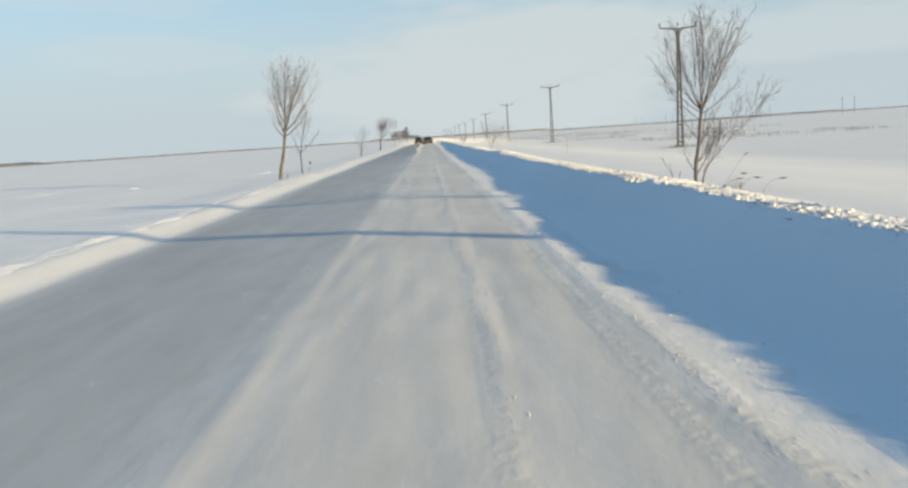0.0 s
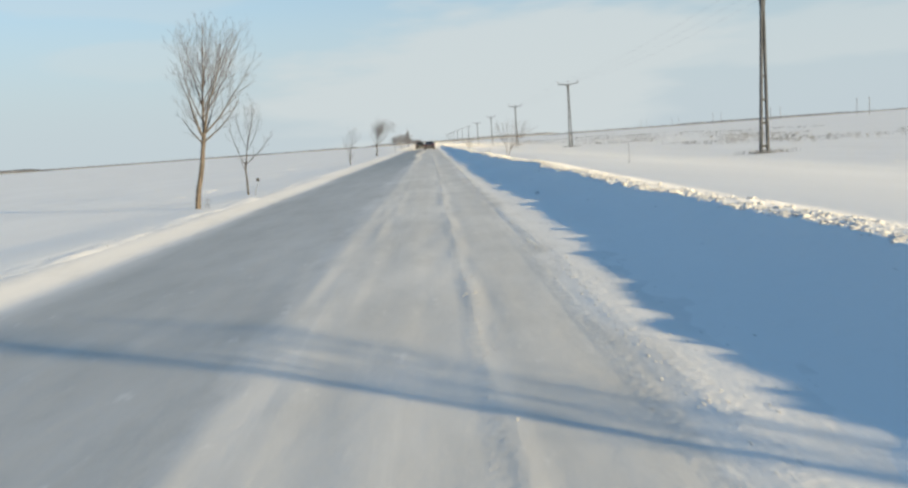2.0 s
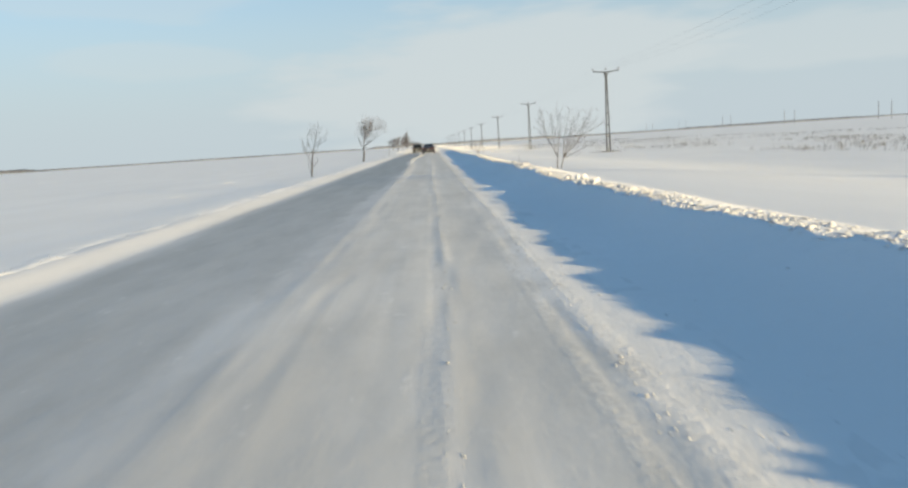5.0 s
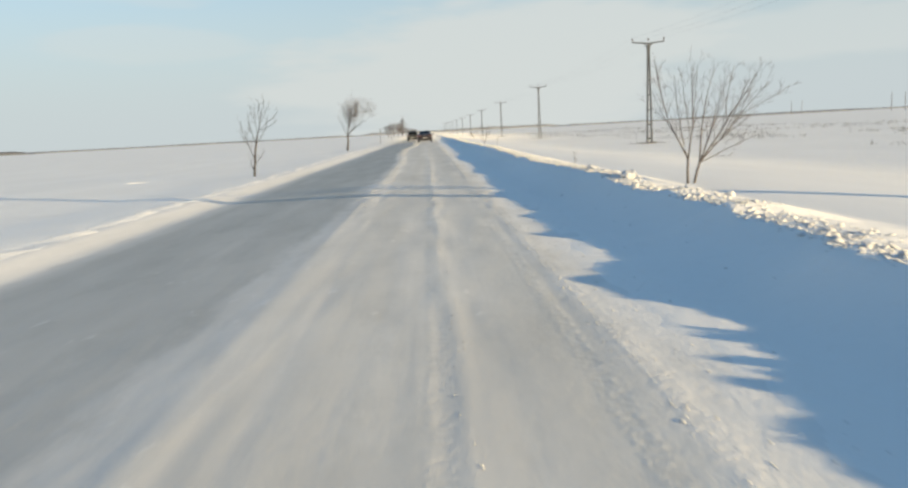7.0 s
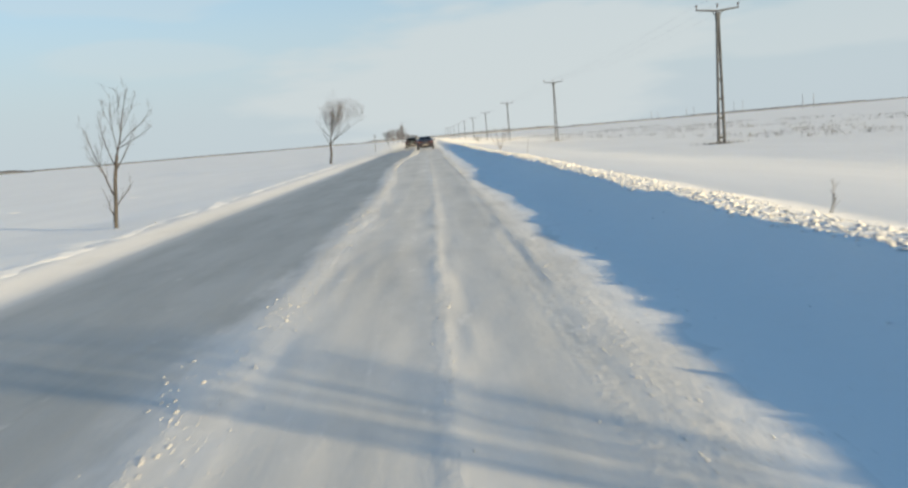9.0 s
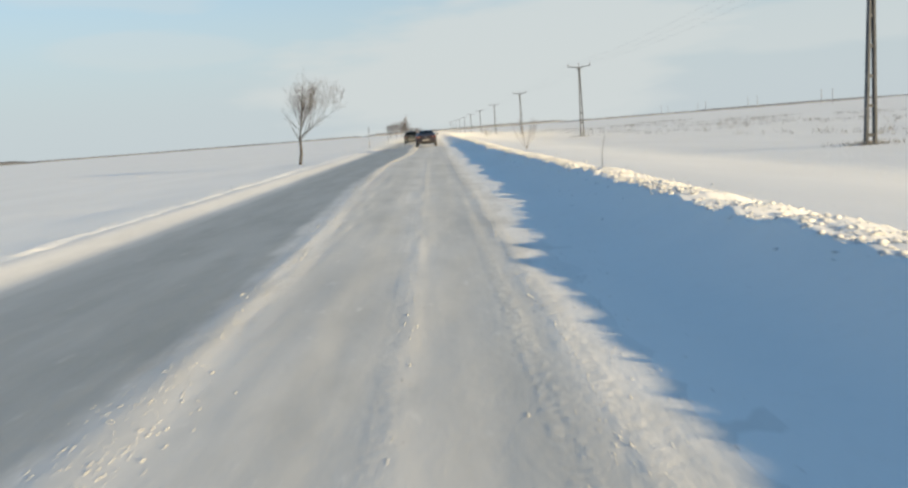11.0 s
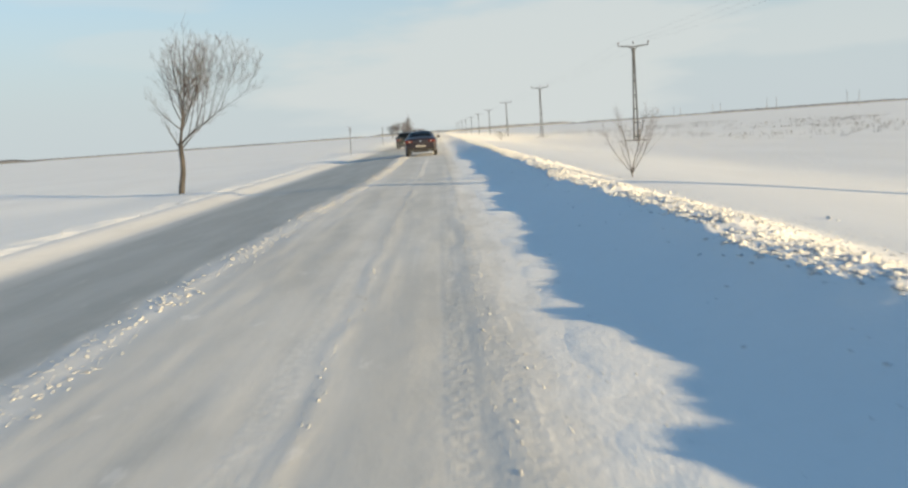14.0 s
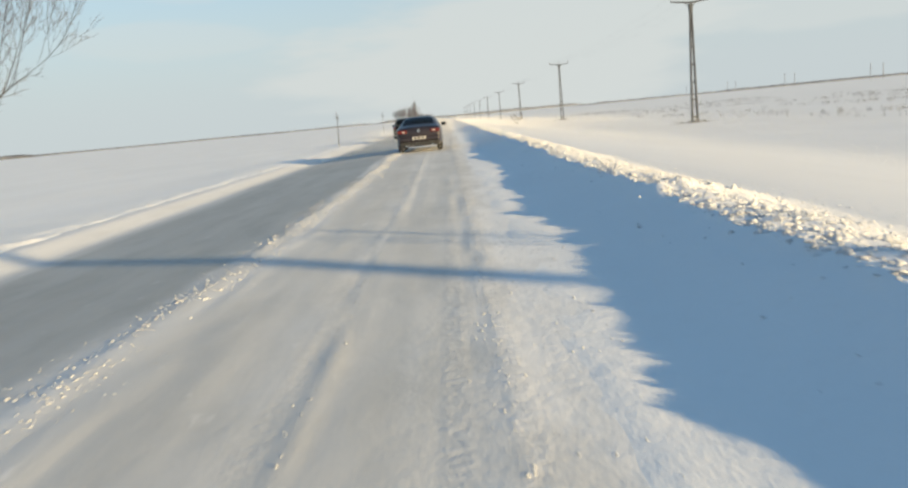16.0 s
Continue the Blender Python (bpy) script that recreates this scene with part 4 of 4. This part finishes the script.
grain = drng.uniform(0.5, 1.0, n_grains) * np.where(dy_ > 136.9, 0.024 * np.clip((dy_ - 118) / 70, 0.22, 1.0), 0.0085)
corner = np.array([(1, 1, 1), (1, -1, -1), (-1, 1, -1), (-1, -1, 1)], float) * 0.7
grains_co = np.stack([dx_, dy_, dz_], 1)[:, None, :] + corner[None] * grain[:, None, None] * drng.uniform(0.6, 1.4, (n_grains, 4, 1))
grain_faces = (np.array([(0, 1, 2), (0, 2, 3), (0, 3, 1), (1, 3, 2)])[None] + (np.arange(n_grains) * 4)[:, None, None]).reshape(-1, 3)
me = bpy.data.meshes.new("drifting_snow")
me.vertices.add(n_grains * 4)
me.vertices.foreach_set("co", grains_co.ravel())
me.loops.add(grain_faces.size)
me.loops.foreach_set("vertex_index", grain_faces.ravel())
me.polygons.add(len(grain_faces))
me.polygons.foreach_set("loop_start", np.arange(0, grain_faces.size, 3))
me.update(calc_edges=True)
me.materials.append(DRIFT)
tagged(new("drifting_snow", me), "veil of white snow grains blown low over the road", "snow", kind="stuff")


def field_ridges(name, count, seed):
    """Low wind-cut ridges of snow lying across the open field, each a lens with a steep lee edge."""
    rng = np.random.RandomState(seed)
    verts, faces = [], []
    for _ in range(count):
        y = 20 + 190 * rng.rand()
        x = -9.5 - 50 * rng.rand() ** 1.4
        long, wide, tall = rng.uniform(0.25, 0.7), rng.uniform(0.07, 0.16), rng.uniform(0.025, 0.05)
        turn = radians(rng.uniform(-14, 14))
        z = at_land(x, y)
        first = len(verts)
        n, m = 9, 5
        for i in range(n):
            u = -1 + 2 * i / (n - 1)
            swell = max(0.0, 1 - u * u) ** 0.7
            for j in range(m):
                v = -1 + 2 * j / (m - 1)
                rise_ = swell * tall * max(0.0, 1 - abs(v) ** 1.5) * rng.uniform(0.75, 1.25)
                lx, ly = u * long, v * wide * (0.4 + 0.6 * swell) + 0.08 * math.sin(u * 4 + x)
                verts.append((x + lx * math.cos(turn) - ly * math.sin(turn), y + lx * math.sin(turn) + ly * math.cos(turn), z - 0.012 + rise_))
        for i in range(n - 1):
            for j in range(m - 1):
                o = first + i * m + j
                faces.append((o, o + m, o + m + 1, o + 1))
    return tagged(finish(name, verts, faces, SNOW), "small wind-cut snow ridges on the open field", "snow", kind="stuff")


field_ridges("snow_ridges", 70, 21)


# ---------------------------------------------------------------- vehicles
PAINT_DARK = varied("dark_car_paint", (0.016, 0.016, 0.024), (0.045, 0.038, 0.045), 1.6, 0.3, 0.3)
PAINT_RED = varied("red_car_paint", (0.42, 0.05, 0.03), (0.55, 0.09, 0.06), 3, 0.35, 0.1)
PAINT_GREY = varied("dark_green_car_paint", (0.03, 0.035, 0.032), (0.055, 0.06, 0.055), 3, 0.35, 0.2)
GLASS = base("car_glass", (0.012, 0.016, 0.022), 0.06)[0]
RUBBER = varied("tyre_rubber", (0.02, 0.02, 0.02), (0.05, 0.05, 0.05), 20, 0.9)
RIM = varied("alloy_rim", (0.25, 0.25, 0.26), (0.45, 0.45, 0.46), 6, 0.35, 0.8)
TRIM = varied("black_trim", (0.015, 0.015, 0.016), (0.03, 0.03, 0.03), 15, 0.6)
LAMP = base("tail_lamp_glass", (0.10, 0.016, 0.014), 0.2)[0]
PLATE = varied("number_plate", (0.36, 0.36, 0.36), (0.46, 0.46, 0.45), 10, 0.5)
CHROME = base("chrome", (0.7, 0.7, 0.7), 0.12, 1.0)[0]


def body_shell(bm, stations, n=15):
    """Lofts cross-sections (y, half width at the sill, half width at the shoulder, z low, z shoulder, z top, half width at the top)."""
    rings = []
    for y, ws, wb, zl, zs, zt, wt in stations:
        prof = [(ws * 0.9, zl), (ws, zl + 0.10), (wb, (zl + zs) * 0.5 + 0.05), (wb * 0.985, zs - 0.06), (wb * 0.95, zs)]
        prof += [(wb * 0.95 + (wt - wb * 0.95) * f, zs + (zt - zs) * f) for f in (0.35, 0.7)] + [(wt * 0.97, zt - 0.02 * (zt > zs + 0.05)), (wt * 0.6, zt + 0.012), (0, zt + 0.02)]
        full = prof + [(-x, z) for x, z in reversed(prof[:-1])]
        rings.append([bm.verts.new((x, y, z)) for x, z in full])
    for a, b in zip(rings, rings[1:]):
        for k in range(len(a)):
            j = (k + 1) % len(a)
            bm.faces.new((a[k], a[j], b[j], b[k]))
    bm.faces.new(rings[0])
    bm.faces.new(list(reversed(rings[-1])))


def car(name, x, y, turn, paint, label, tall=1.45, width=1.80, length=4.75, estate=False):
    z = float(road_height(np.array([x - ROAD_TURN * y]), np.array([y]))[0]) + 0.005
    top = thing(name, pose(x, y, z, 0, 0, turn), label, "car")
    w, L, H = width / 2, length, tall
    bm = bmesh.new()
    deck = 0.98 if not estate else 0.98
    tail = [(-L / 2, w * 0.80, w * 0.86, 0.36, 0.78, 0.80, w * 0.78), (-L / 2 + 0.06, w * 0.9, w * 0.94, 0.27, 0.90, 0.95, w * 0.82), (-L / 2 + 0.35, w * 0.96, w * 0.99, 0.22, 0.94, deck + 0.03, w * 0.80)]
    if estate:
        mid = [(-L / 2 + 0.55, w * 0.97, w, 0.2, 0.95, H - 0.03, w * 0.66), (-L / 2 + 1.2, w * 0.97, w, 0.2, 0.95, H, w * 0.68), (0.2, w * 0.97, w, 0.2, 0.95, H, w * 0.68)]
    else:
        mid = [(-L / 2 + 0.60, w * 0.97, w, 0.2, 0.95, deck + 0.06, w * 0.76), (-L / 2 + 1.35, w * 0.97, w, 0.2, 0.95, H - 0.05, w * 0.64), (-L / 2 + 1.75, w * 0.97, w, 0.2, 0.95, H, w * 0.63), (0.25, w * 0.97, w, 0.2, 0.95, H - 0.01, w * 0.64)]
    front = [(0.6, w * 0.97, w, 0.2, 0.95, H - 0.12, w * 0.66), (1.25, w * 0.97, w, 0.2, 0.93, 0.98, w * 0.8), (L / 2 - 0.35, w * 0.95, w * 0.97, 0.22, 0.80, 0.84, w * 0.8), (L / 2 - 0.05, w * 0.85, w * 0.88, 0.3, 0.66, 0.68, w * 0.7), (L / 2, w * 0.7, w * 0.75, 0.36, 0.58, 0.6, w * 0.6)]
    body_shell(bm, tail + mid + front)
    body = part("body", bm, paint, top)
    for p in body.data.polygons:
        p.use_smooth = True
    sub = body.modifiers.new("round", "SUBSURF")
    sub.levels = sub.render_levels = 2
    # rear window
    bm = bmesh.new()
    if estate:
        pts = [(w * 0.70, -L / 2 + 0.30, 1.02), (w * 0.56, -L / 2 + 0.50, H - 0.13)]
    else:
        pts = [(w * 0.70, -L / 2 + 0.66, deck + 0.085), (w * 0.56, -L / 2 + 1.38, H - 0.055)]
    (xa, ya, za), (xb, yb, zb) = pts
    rows_ = []
    for f in np.linspace(0, 1, 6):
        rows_.append([bm.verts.new((s * (xa + (xb - xa) * f) , ya + (yb - ya) * f + 0.05 * s * s - 0.03, za + (zb - za) * f + 0.03 * math.sin(math.pi * f) + 0.035 * (1 - s * s))) for s in np.linspace(-1, 1, 9)])
    for a, b in zip(rows_, rows_[1:]):
        for k in range(8):
            bm.faces.new((a[k], a[k + 1], b[k + 1], b[k]))
    bmesh.ops.solidify(bm, geom=bm.faces[:], thickness=0.012)
    part("rear_window", bm, GLASS, top, "dark tinted rear window")
    for side in (-1, 1):
        bm = bmesh.new()
        vs = [bm.verts.new(v) for v in ((side * w * 0.90, -L / 2 + 1.0, 1.0), (side * w * 0.92, 0.95, 1.0), (side * w * 0.72, 0.35, H - 0.1), (side * w * 0.70, -L / 2 + 1.5, H - 0.1))]
        bm.faces.new(vs)
        bmesh.ops.solidify(bm, geom=bm.faces[:], thickness=0.02)
        part("side_window", bm, GLASS, top)
        bm = bmesh.new()
        box(bm, min(side * w * 0.98, side * (w + 0.19)), max(side * w * 0.98, side * (w + 0.19)), 0.62, 0.74, 0.93, 1.07, 0.035)
        mirror = part("door_mirror", bm, paint, top)
        bm = bmesh.new()
        box(bm, min(side * (w + 0.03), side * (w + 0.17)), max(side * (w + 0.03), side * (w + 0.17)), 0.612, 0.622, 0.945, 1.055, 0.003)
        part("mirror_glass", bm, GLASS, mirror)
        bm = bmesh.new()
        lx0, lx1 = sorted((side * w * 0.50, side * w * 0.93))
        box(bm, lx0, lx1, -L / 2 - 0.008, -L / 2 + 0.16, 0.745, 0.885, 0.035)
        lamp = part("tail_lamp", bm, LAMP, top, "red tail lamp")
        bm = bmesh.new()
        lx0, lx1 = sorted((side * w * 0.60, side * w * 0.72))
        box(bm, lx0, lx1, -L / 2 - 0.016, -L / 2 + 0.02, 0.79, 0.84, 0.012)
        part("reverse_lamp", bm, PLATE, lamp)
        for wy in (-L / 2 + 0.95, L / 2 - 0.92):
            bm = bmesh.new()
            r = bmesh.ops.create_cone(bm, cap_ends=True, segments=28, radius1=0.325, radius2=0.325, depth=0.215)
            bmesh.ops.bevel(bm, geom=bm.edges[:], offset=0.03, segments=2, affect="EDGES")
            bmesh.ops.transform(bm, matrix=pose(side * (w - 0.13), wy, 0.325, 0, 90, 0), verts=bm.verts[:])
            wheel = part("tyre", bm, RUBBER, top, "black winter tyre")
            bm = bmesh.new()
            bmesh.ops.create_cone(bm, cap_ends=True, segments=20, radius1=0.21, radius2=0.18, depth=0.03)
            bmesh.ops.transform(bm, matrix=pose(side * (w - 0.02), wy, 0.325, 0, 90 * side, 0), verts=bm.verts[:])
            part("rim", bm, RIM, wheel)
    bm = bmesh.new()
    box(bm, -w * 0.86, w * 0.86, -L / 2 - 0.03, -L / 2 + 0.3, 0.24, 0.42, 0.05)
    part("rear_bumper", bm, TRIM, top, "black lower bumper")
    bm = bmesh.new()
    box(bm, -w * 0.9, w * 0.9, -L / 2 - 0.05, -L / 2 + 0.2, 0.42, 0.62, 0.06)
    part("bumper_cover", bm, paint, top)
    bm = bmesh.new()
    box(bm, -0.26, 0.26, -L / 2 - 0.068, -L / 2 - 0.045, 0.50, 0.605, 0.008)
    plate = part("number_plate", bm, PLATE, top, "white number plate")
    for k in range(3):
        bm = bmesh.new()
        box(bm, -0.2 + k * 0.15, -0.2 + k * 0.15 + 0.1, -L / 2 - 0.072, -L / 2 - 0.066, 0.525, 0.58)
        part("plate_bar", bm, TRIM, plate)
    bm = bmesh.new()
    r = bmesh.ops.create_cone(bm, cap_ends=True, segments=20, radius1=0.055, radius2=0.055, depth=0.02)
    bmesh.ops.transform(bm, matrix=pose(0, -L / 2 - 0.005, 0.83, 90, 0, 0), verts=bm.verts[:])
    part("badge", bm, CHROME, top, "round chrome badge")
    for side in (-1, 1):
        bm = bmesh.new()
        rod(bm, (side * 0.5, -L / 2 - 0.06, 0.27), (side * 0.5, -L / 2 + 0.2, 0.27), 0.04, sides=12)
        part("exhaust", bm, CHROME, top)
    return top


car("sedan", 0.93, 141.8, -0.5, PAINT_DARK, "dark sedan with frost-dusted paint driving on the icy road", 1.38)
car("estate_car", -0.85, 168.0, -0.4, PAINT_GREY, "dark estate car ahead on the snowy road", 1.5, 1.82, 4.5, True)
car("hatchback", -0.9, 182.0, -0.4, PAINT_RED, "red hatchback ahead on the snowy road", 1.5, 1.7, 4.0, True)


# ---------------------------------------------------------------- weeds, sticks and stubble
def dry_weed(x, y, seed, height, stems, label, name="dry_weed", spread_=0.12, head=False):
    rng = random.Random(seed)
    top = thing(name, Matrix.Translation((x, y, at_land(x, y) - 0.03)), label, "weed", "dry weeds")
    for k in range(stems):
        a, tilt = rng.random() * 6.283, rng.random() * spread_ * 2
        line, q, d = [], Vector((rng.gauss(0, 0.02), rng.gauss(0, 0.02), 0)), Vector((math.cos(a) * tilt, math.sin(a) * tilt, 1)).normalized()
        n = 6
        hh = height * (1 if k == 0 else rng.uniform(0.5, 0.95))
        for i in range(n + 1):
            line.append((q.copy(), (0.0042 if name != "stick" else 0.0095) * (1 - 0.6 * i / n) + 0.0012))
            d = (d + Vector((rng.gauss(0, 0.09), rng.gauss(0, 0.09), 0))).normalized()
            q = q + d * hh / n
        strands = [line]
        for j in range(4 if name != "stick" else 0):
            p = line[2 + j % 4][0]
            e = p + Vector((rng.gauss(0, 0.07), rng.gauss(0, 0.07), rng.uniform(0.04, 0.1)))
            strands.append([(p, 0.004), ((p + e) / 2 + Vector((0, 0, 0.01)), 0.003), (e, 0.002)])
        stem = finish("stem", *tubes(strands, 5), BARK if name == "stick" else STRAW, top)
        if head and k == 0:
            bm = bmesh.new()
            bmesh.ops.create_icosphere(bm, subdivisions=2, radius=0.06)
            for v in bm.verts:
                v.co = Vector((v.co.x * 0.9 + line[-1][0].x, v.co.y * 0.7 + line[-1][0].y, v.co.z * 1.2 + line[-1][0].z)) + Vector((rng.gauss(0, 0.008), 0, rng.gauss(0, 0.008)))
            part("seed_head", bm, BARK, stem)
    return top


dry_weed(-6.05, 39.7, 1, 0.62, 2, "dry weed with a dark drooping seed head", head=True, spread_=0.35)
dry_weed(-6.15, 34.2, 2, 0.35, 3, "short dry weed beside the tree trunk")
upswept_tree("dry_weed", 4.38, 13.0, 3, ((0, 0, -18, 0.12, 0.007),), ((0, 0.95, -34, -18, 0, 0.46), (0, 0.6, -14, -6, 8, 0.36), (0, 0.3, 20, 8, -6, 0.30), (0, 0.2, -40, -20, 5, 0.24)),
             "thin dry stalks poking through the snow bank", "weed", "dry weeds", density=5.0, levels=1, least=0.0016, bark=TWIG)


def reed(x, y, seed, height, bend, label, lean=0.12, full=1.0):
    """A reed that nods to one side, with a drooping seed head at its tip."""
    rng = random.Random(seed)
    top = thing("reed", Matrix.Translation((x, y, at_land(x, y) - 0.04)), label, "reed", "nodding reeds")
    line, q, d = [], Vector((0, 0, 0)), Vector((lean, 0.02, 1)).normalized()
    for i in range(9):
        line.append((q.copy(), 0.0036 - 0.0002 * i))
        d = (d + Vector((bend * (0.08 + 0.06 * i), rng.gauss(0, 0.05), -0.01 * i))).normalized()
        q = q + d * height / 8
    stem = finish("stem", *tubes([line], 5), STRAW, top)
    tip, way = line[-1][0], (line[-1][0] - line[-2][0]).normalized()
    plume = [(tip + way * (0.11 * f / 6) - Vector((0, 0, 0.03 * (f / 6) ** 2)), 0.002 + 0.011 * full * math.sin(math.pi * (0.12 + 0.8 * f / 6)) * rng.uniform(0.75, 1.1)) for f in range(7)]
    strands = [plume]
    for k in range(7):
        p = plume[1 + k % 5][0]
        e = p + way * 0.04 + Vector((rng.gauss(0, 0.012), rng.gauss(0, 0.012), -0.02 + rng.gauss(0, 0.012)))
        strands.append([(p, 0.006), (e, 0.002)])
    finish("seed_head", *tubes(strands, 6), TWIG, stem, label="dark drooping seed head")
    return top


reed(5.0, 12.4, 4, 0.40, 0.75, "dry reed nodding over the snow bank")
reed(5.3, 12.5, 14, 0.30, 0.9, "short dry reed bent over the snow")
reed(5.1, 11.3, 5, 0.38, 0.8, "dry reed nodding over the snow bank")
reed(4.85, 12.1, 15, 0.30, 0.7, "short dry reed bent over the snow")
reed(5.05, 12.7, 16, 0.66, 0.03, "tall thin dry reed leaning in the snow", lean=0.55, full=0.15)
dry_weed(5.0, 11.9, 12, 0.2, 3, "short dry stalks in front of the reeds", spread_=0.4)
dry_weed(4.87, 68.5, 6, 0.42, 2, "dry twiggy weed behind the snow bank", spread_=0.25)
dry_weed(7.55, 40.0, 8, 0.8, 1, "single thin stick standing in the snow", "stick")
kinked = thing("stick", Matrix.Translation((5.08, 93.05, at_land(5.08, 93.05) - 0.05)), "bent thin stick standing in the snow bank", "weed", "dry weeds")
bends = ((0, 0, 0, 7), (0.012, 0.01, 0.17, 6.6), (0.004, 0, 0.33, 6.2), (0.016, 0.01, 0.47, 6), (0.05, 0.02, 0.58, 5.6), (0.058, 0.01, 0.68, 5), (0.092, 0.02, 0.77, 4.4), (0.105, 0.02, 0.84, 2.8))
finish("stem", *tubes([[(Vector(b[:3]), b[3] / 1000) for b in bends]], 6), BARK, kinked)

srng = random.Random(5)
strands = []
for _ in range(3600):
    y = srng.uniform(60, 260)
    x = srng.uniform(21, 60) if y > 120 else srng.uniform(22, 40)
    if noise.noise(Vector((x * 0.12, y * 0.05, 0))) < -0.05:
        continue
    z = at_land(x, y) - 0.02
    p = Vector((x, y, z))
    for _k in range(srng.randint(2, 4)):
        q = p + Vector((srng.gauss(0, 0.12), srng.gauss(0, 0.12), 0))
        e = q + Vector((srng.gauss(0, 0.09), srng.gauss(0, 0.09), srng.uniform(0.10, 0.34)))
        strands.append([(q, 0.011), (e, 0.006)])
tagged(finish("field_stubble", *tubes(strands, 3), STRAW), "dry stalks and stubble poking through field snow", "stubble", kind="stuff")

strands = []
for x0, y0, _z in POLES[:6]:
    for _ in range(260):
        a, rr = srng.random() * 6.283, abs(srng.gauss(0, 0.55))
        x, y = x0 + math.cos(a) * rr * 1.6, y0 + math.sin(a) * rr
        q = Vector((x, y, at_land(x, y) - 0.02))
        strands.append([(q, 0.010), (q + Vector((srng.gauss(0, 0.08), srng.gauss(0, 0.08), srng.uniform(0.05, 0.22))), 0.004)])
tagged(finish("dry_grass", *tubes(strands, 3), STRAW), "tufts of dry grass around the pole feet", "grass", kind="stuff")

# single clods on the bank beside the nearest stretch of road
bank = thing("ploughed_bank", Matrix.Translation((3.4, 45, 0.3)), "row of ploughed snow clods along the bank", "snow bank")
single_x, single_y = clod_spots(288, 79, ((0.5, 0, 70), (0.5, 70, 118)))
for k in range(len(single_x)):
    x, y = single_x[k], single_y[k]
    big = 44 < y < 51
    s = min(0.085 if big else 0.05, 0.02 + crng.expovariate(1 / (0.022 if big else 0.009)))
    ob = new("snow_clod", CLODS[k % 10])
    ob.parent = bank
    ob.matrix_local = Matrix.Translation((x - 3.4, y - 45, at_land(x, y) + s * 0.05 - 0.3)) @ Euler((k, k * 2.1, k * 0.7)).to_matrix().to_4x4() @ Matrix.Diagonal((s, s * crng.uniform(0.8, 1.5), s * 0.8, 1))
# the largest blocks that the plough left on the crest
for k, (c, y, s) in enumerate(((3.50, 59.17, 0.13), (3.66, 59.5, 0.10), (3.40, 61.5, 0.08), (3.45, 47.47, 0.09), (3.52, 48.78, 0.10), (3.46, 49.23, 0.09), (3.42, 49.9, 0.08), (3.35, 90.8, 0.085), (3.45, 91.2, 0.07), (2.25, 28.3, 0.05))):
    x = c + ROAD_TURN * y
    ob = new("snow_clod", CLODS[k])
    ob.parent = bank
    ob.matrix_local = Matrix.Translation((x - 3.4, y - 45, at_land(x, y) + s * 0.3 - 0.3)) @ Euler((0.3 * k, 0.2 * k, k * 0.9)).to_matrix().to_4x4() @ Matrix.Diagonal((s, s * 1.1, s * 0.85, 1))
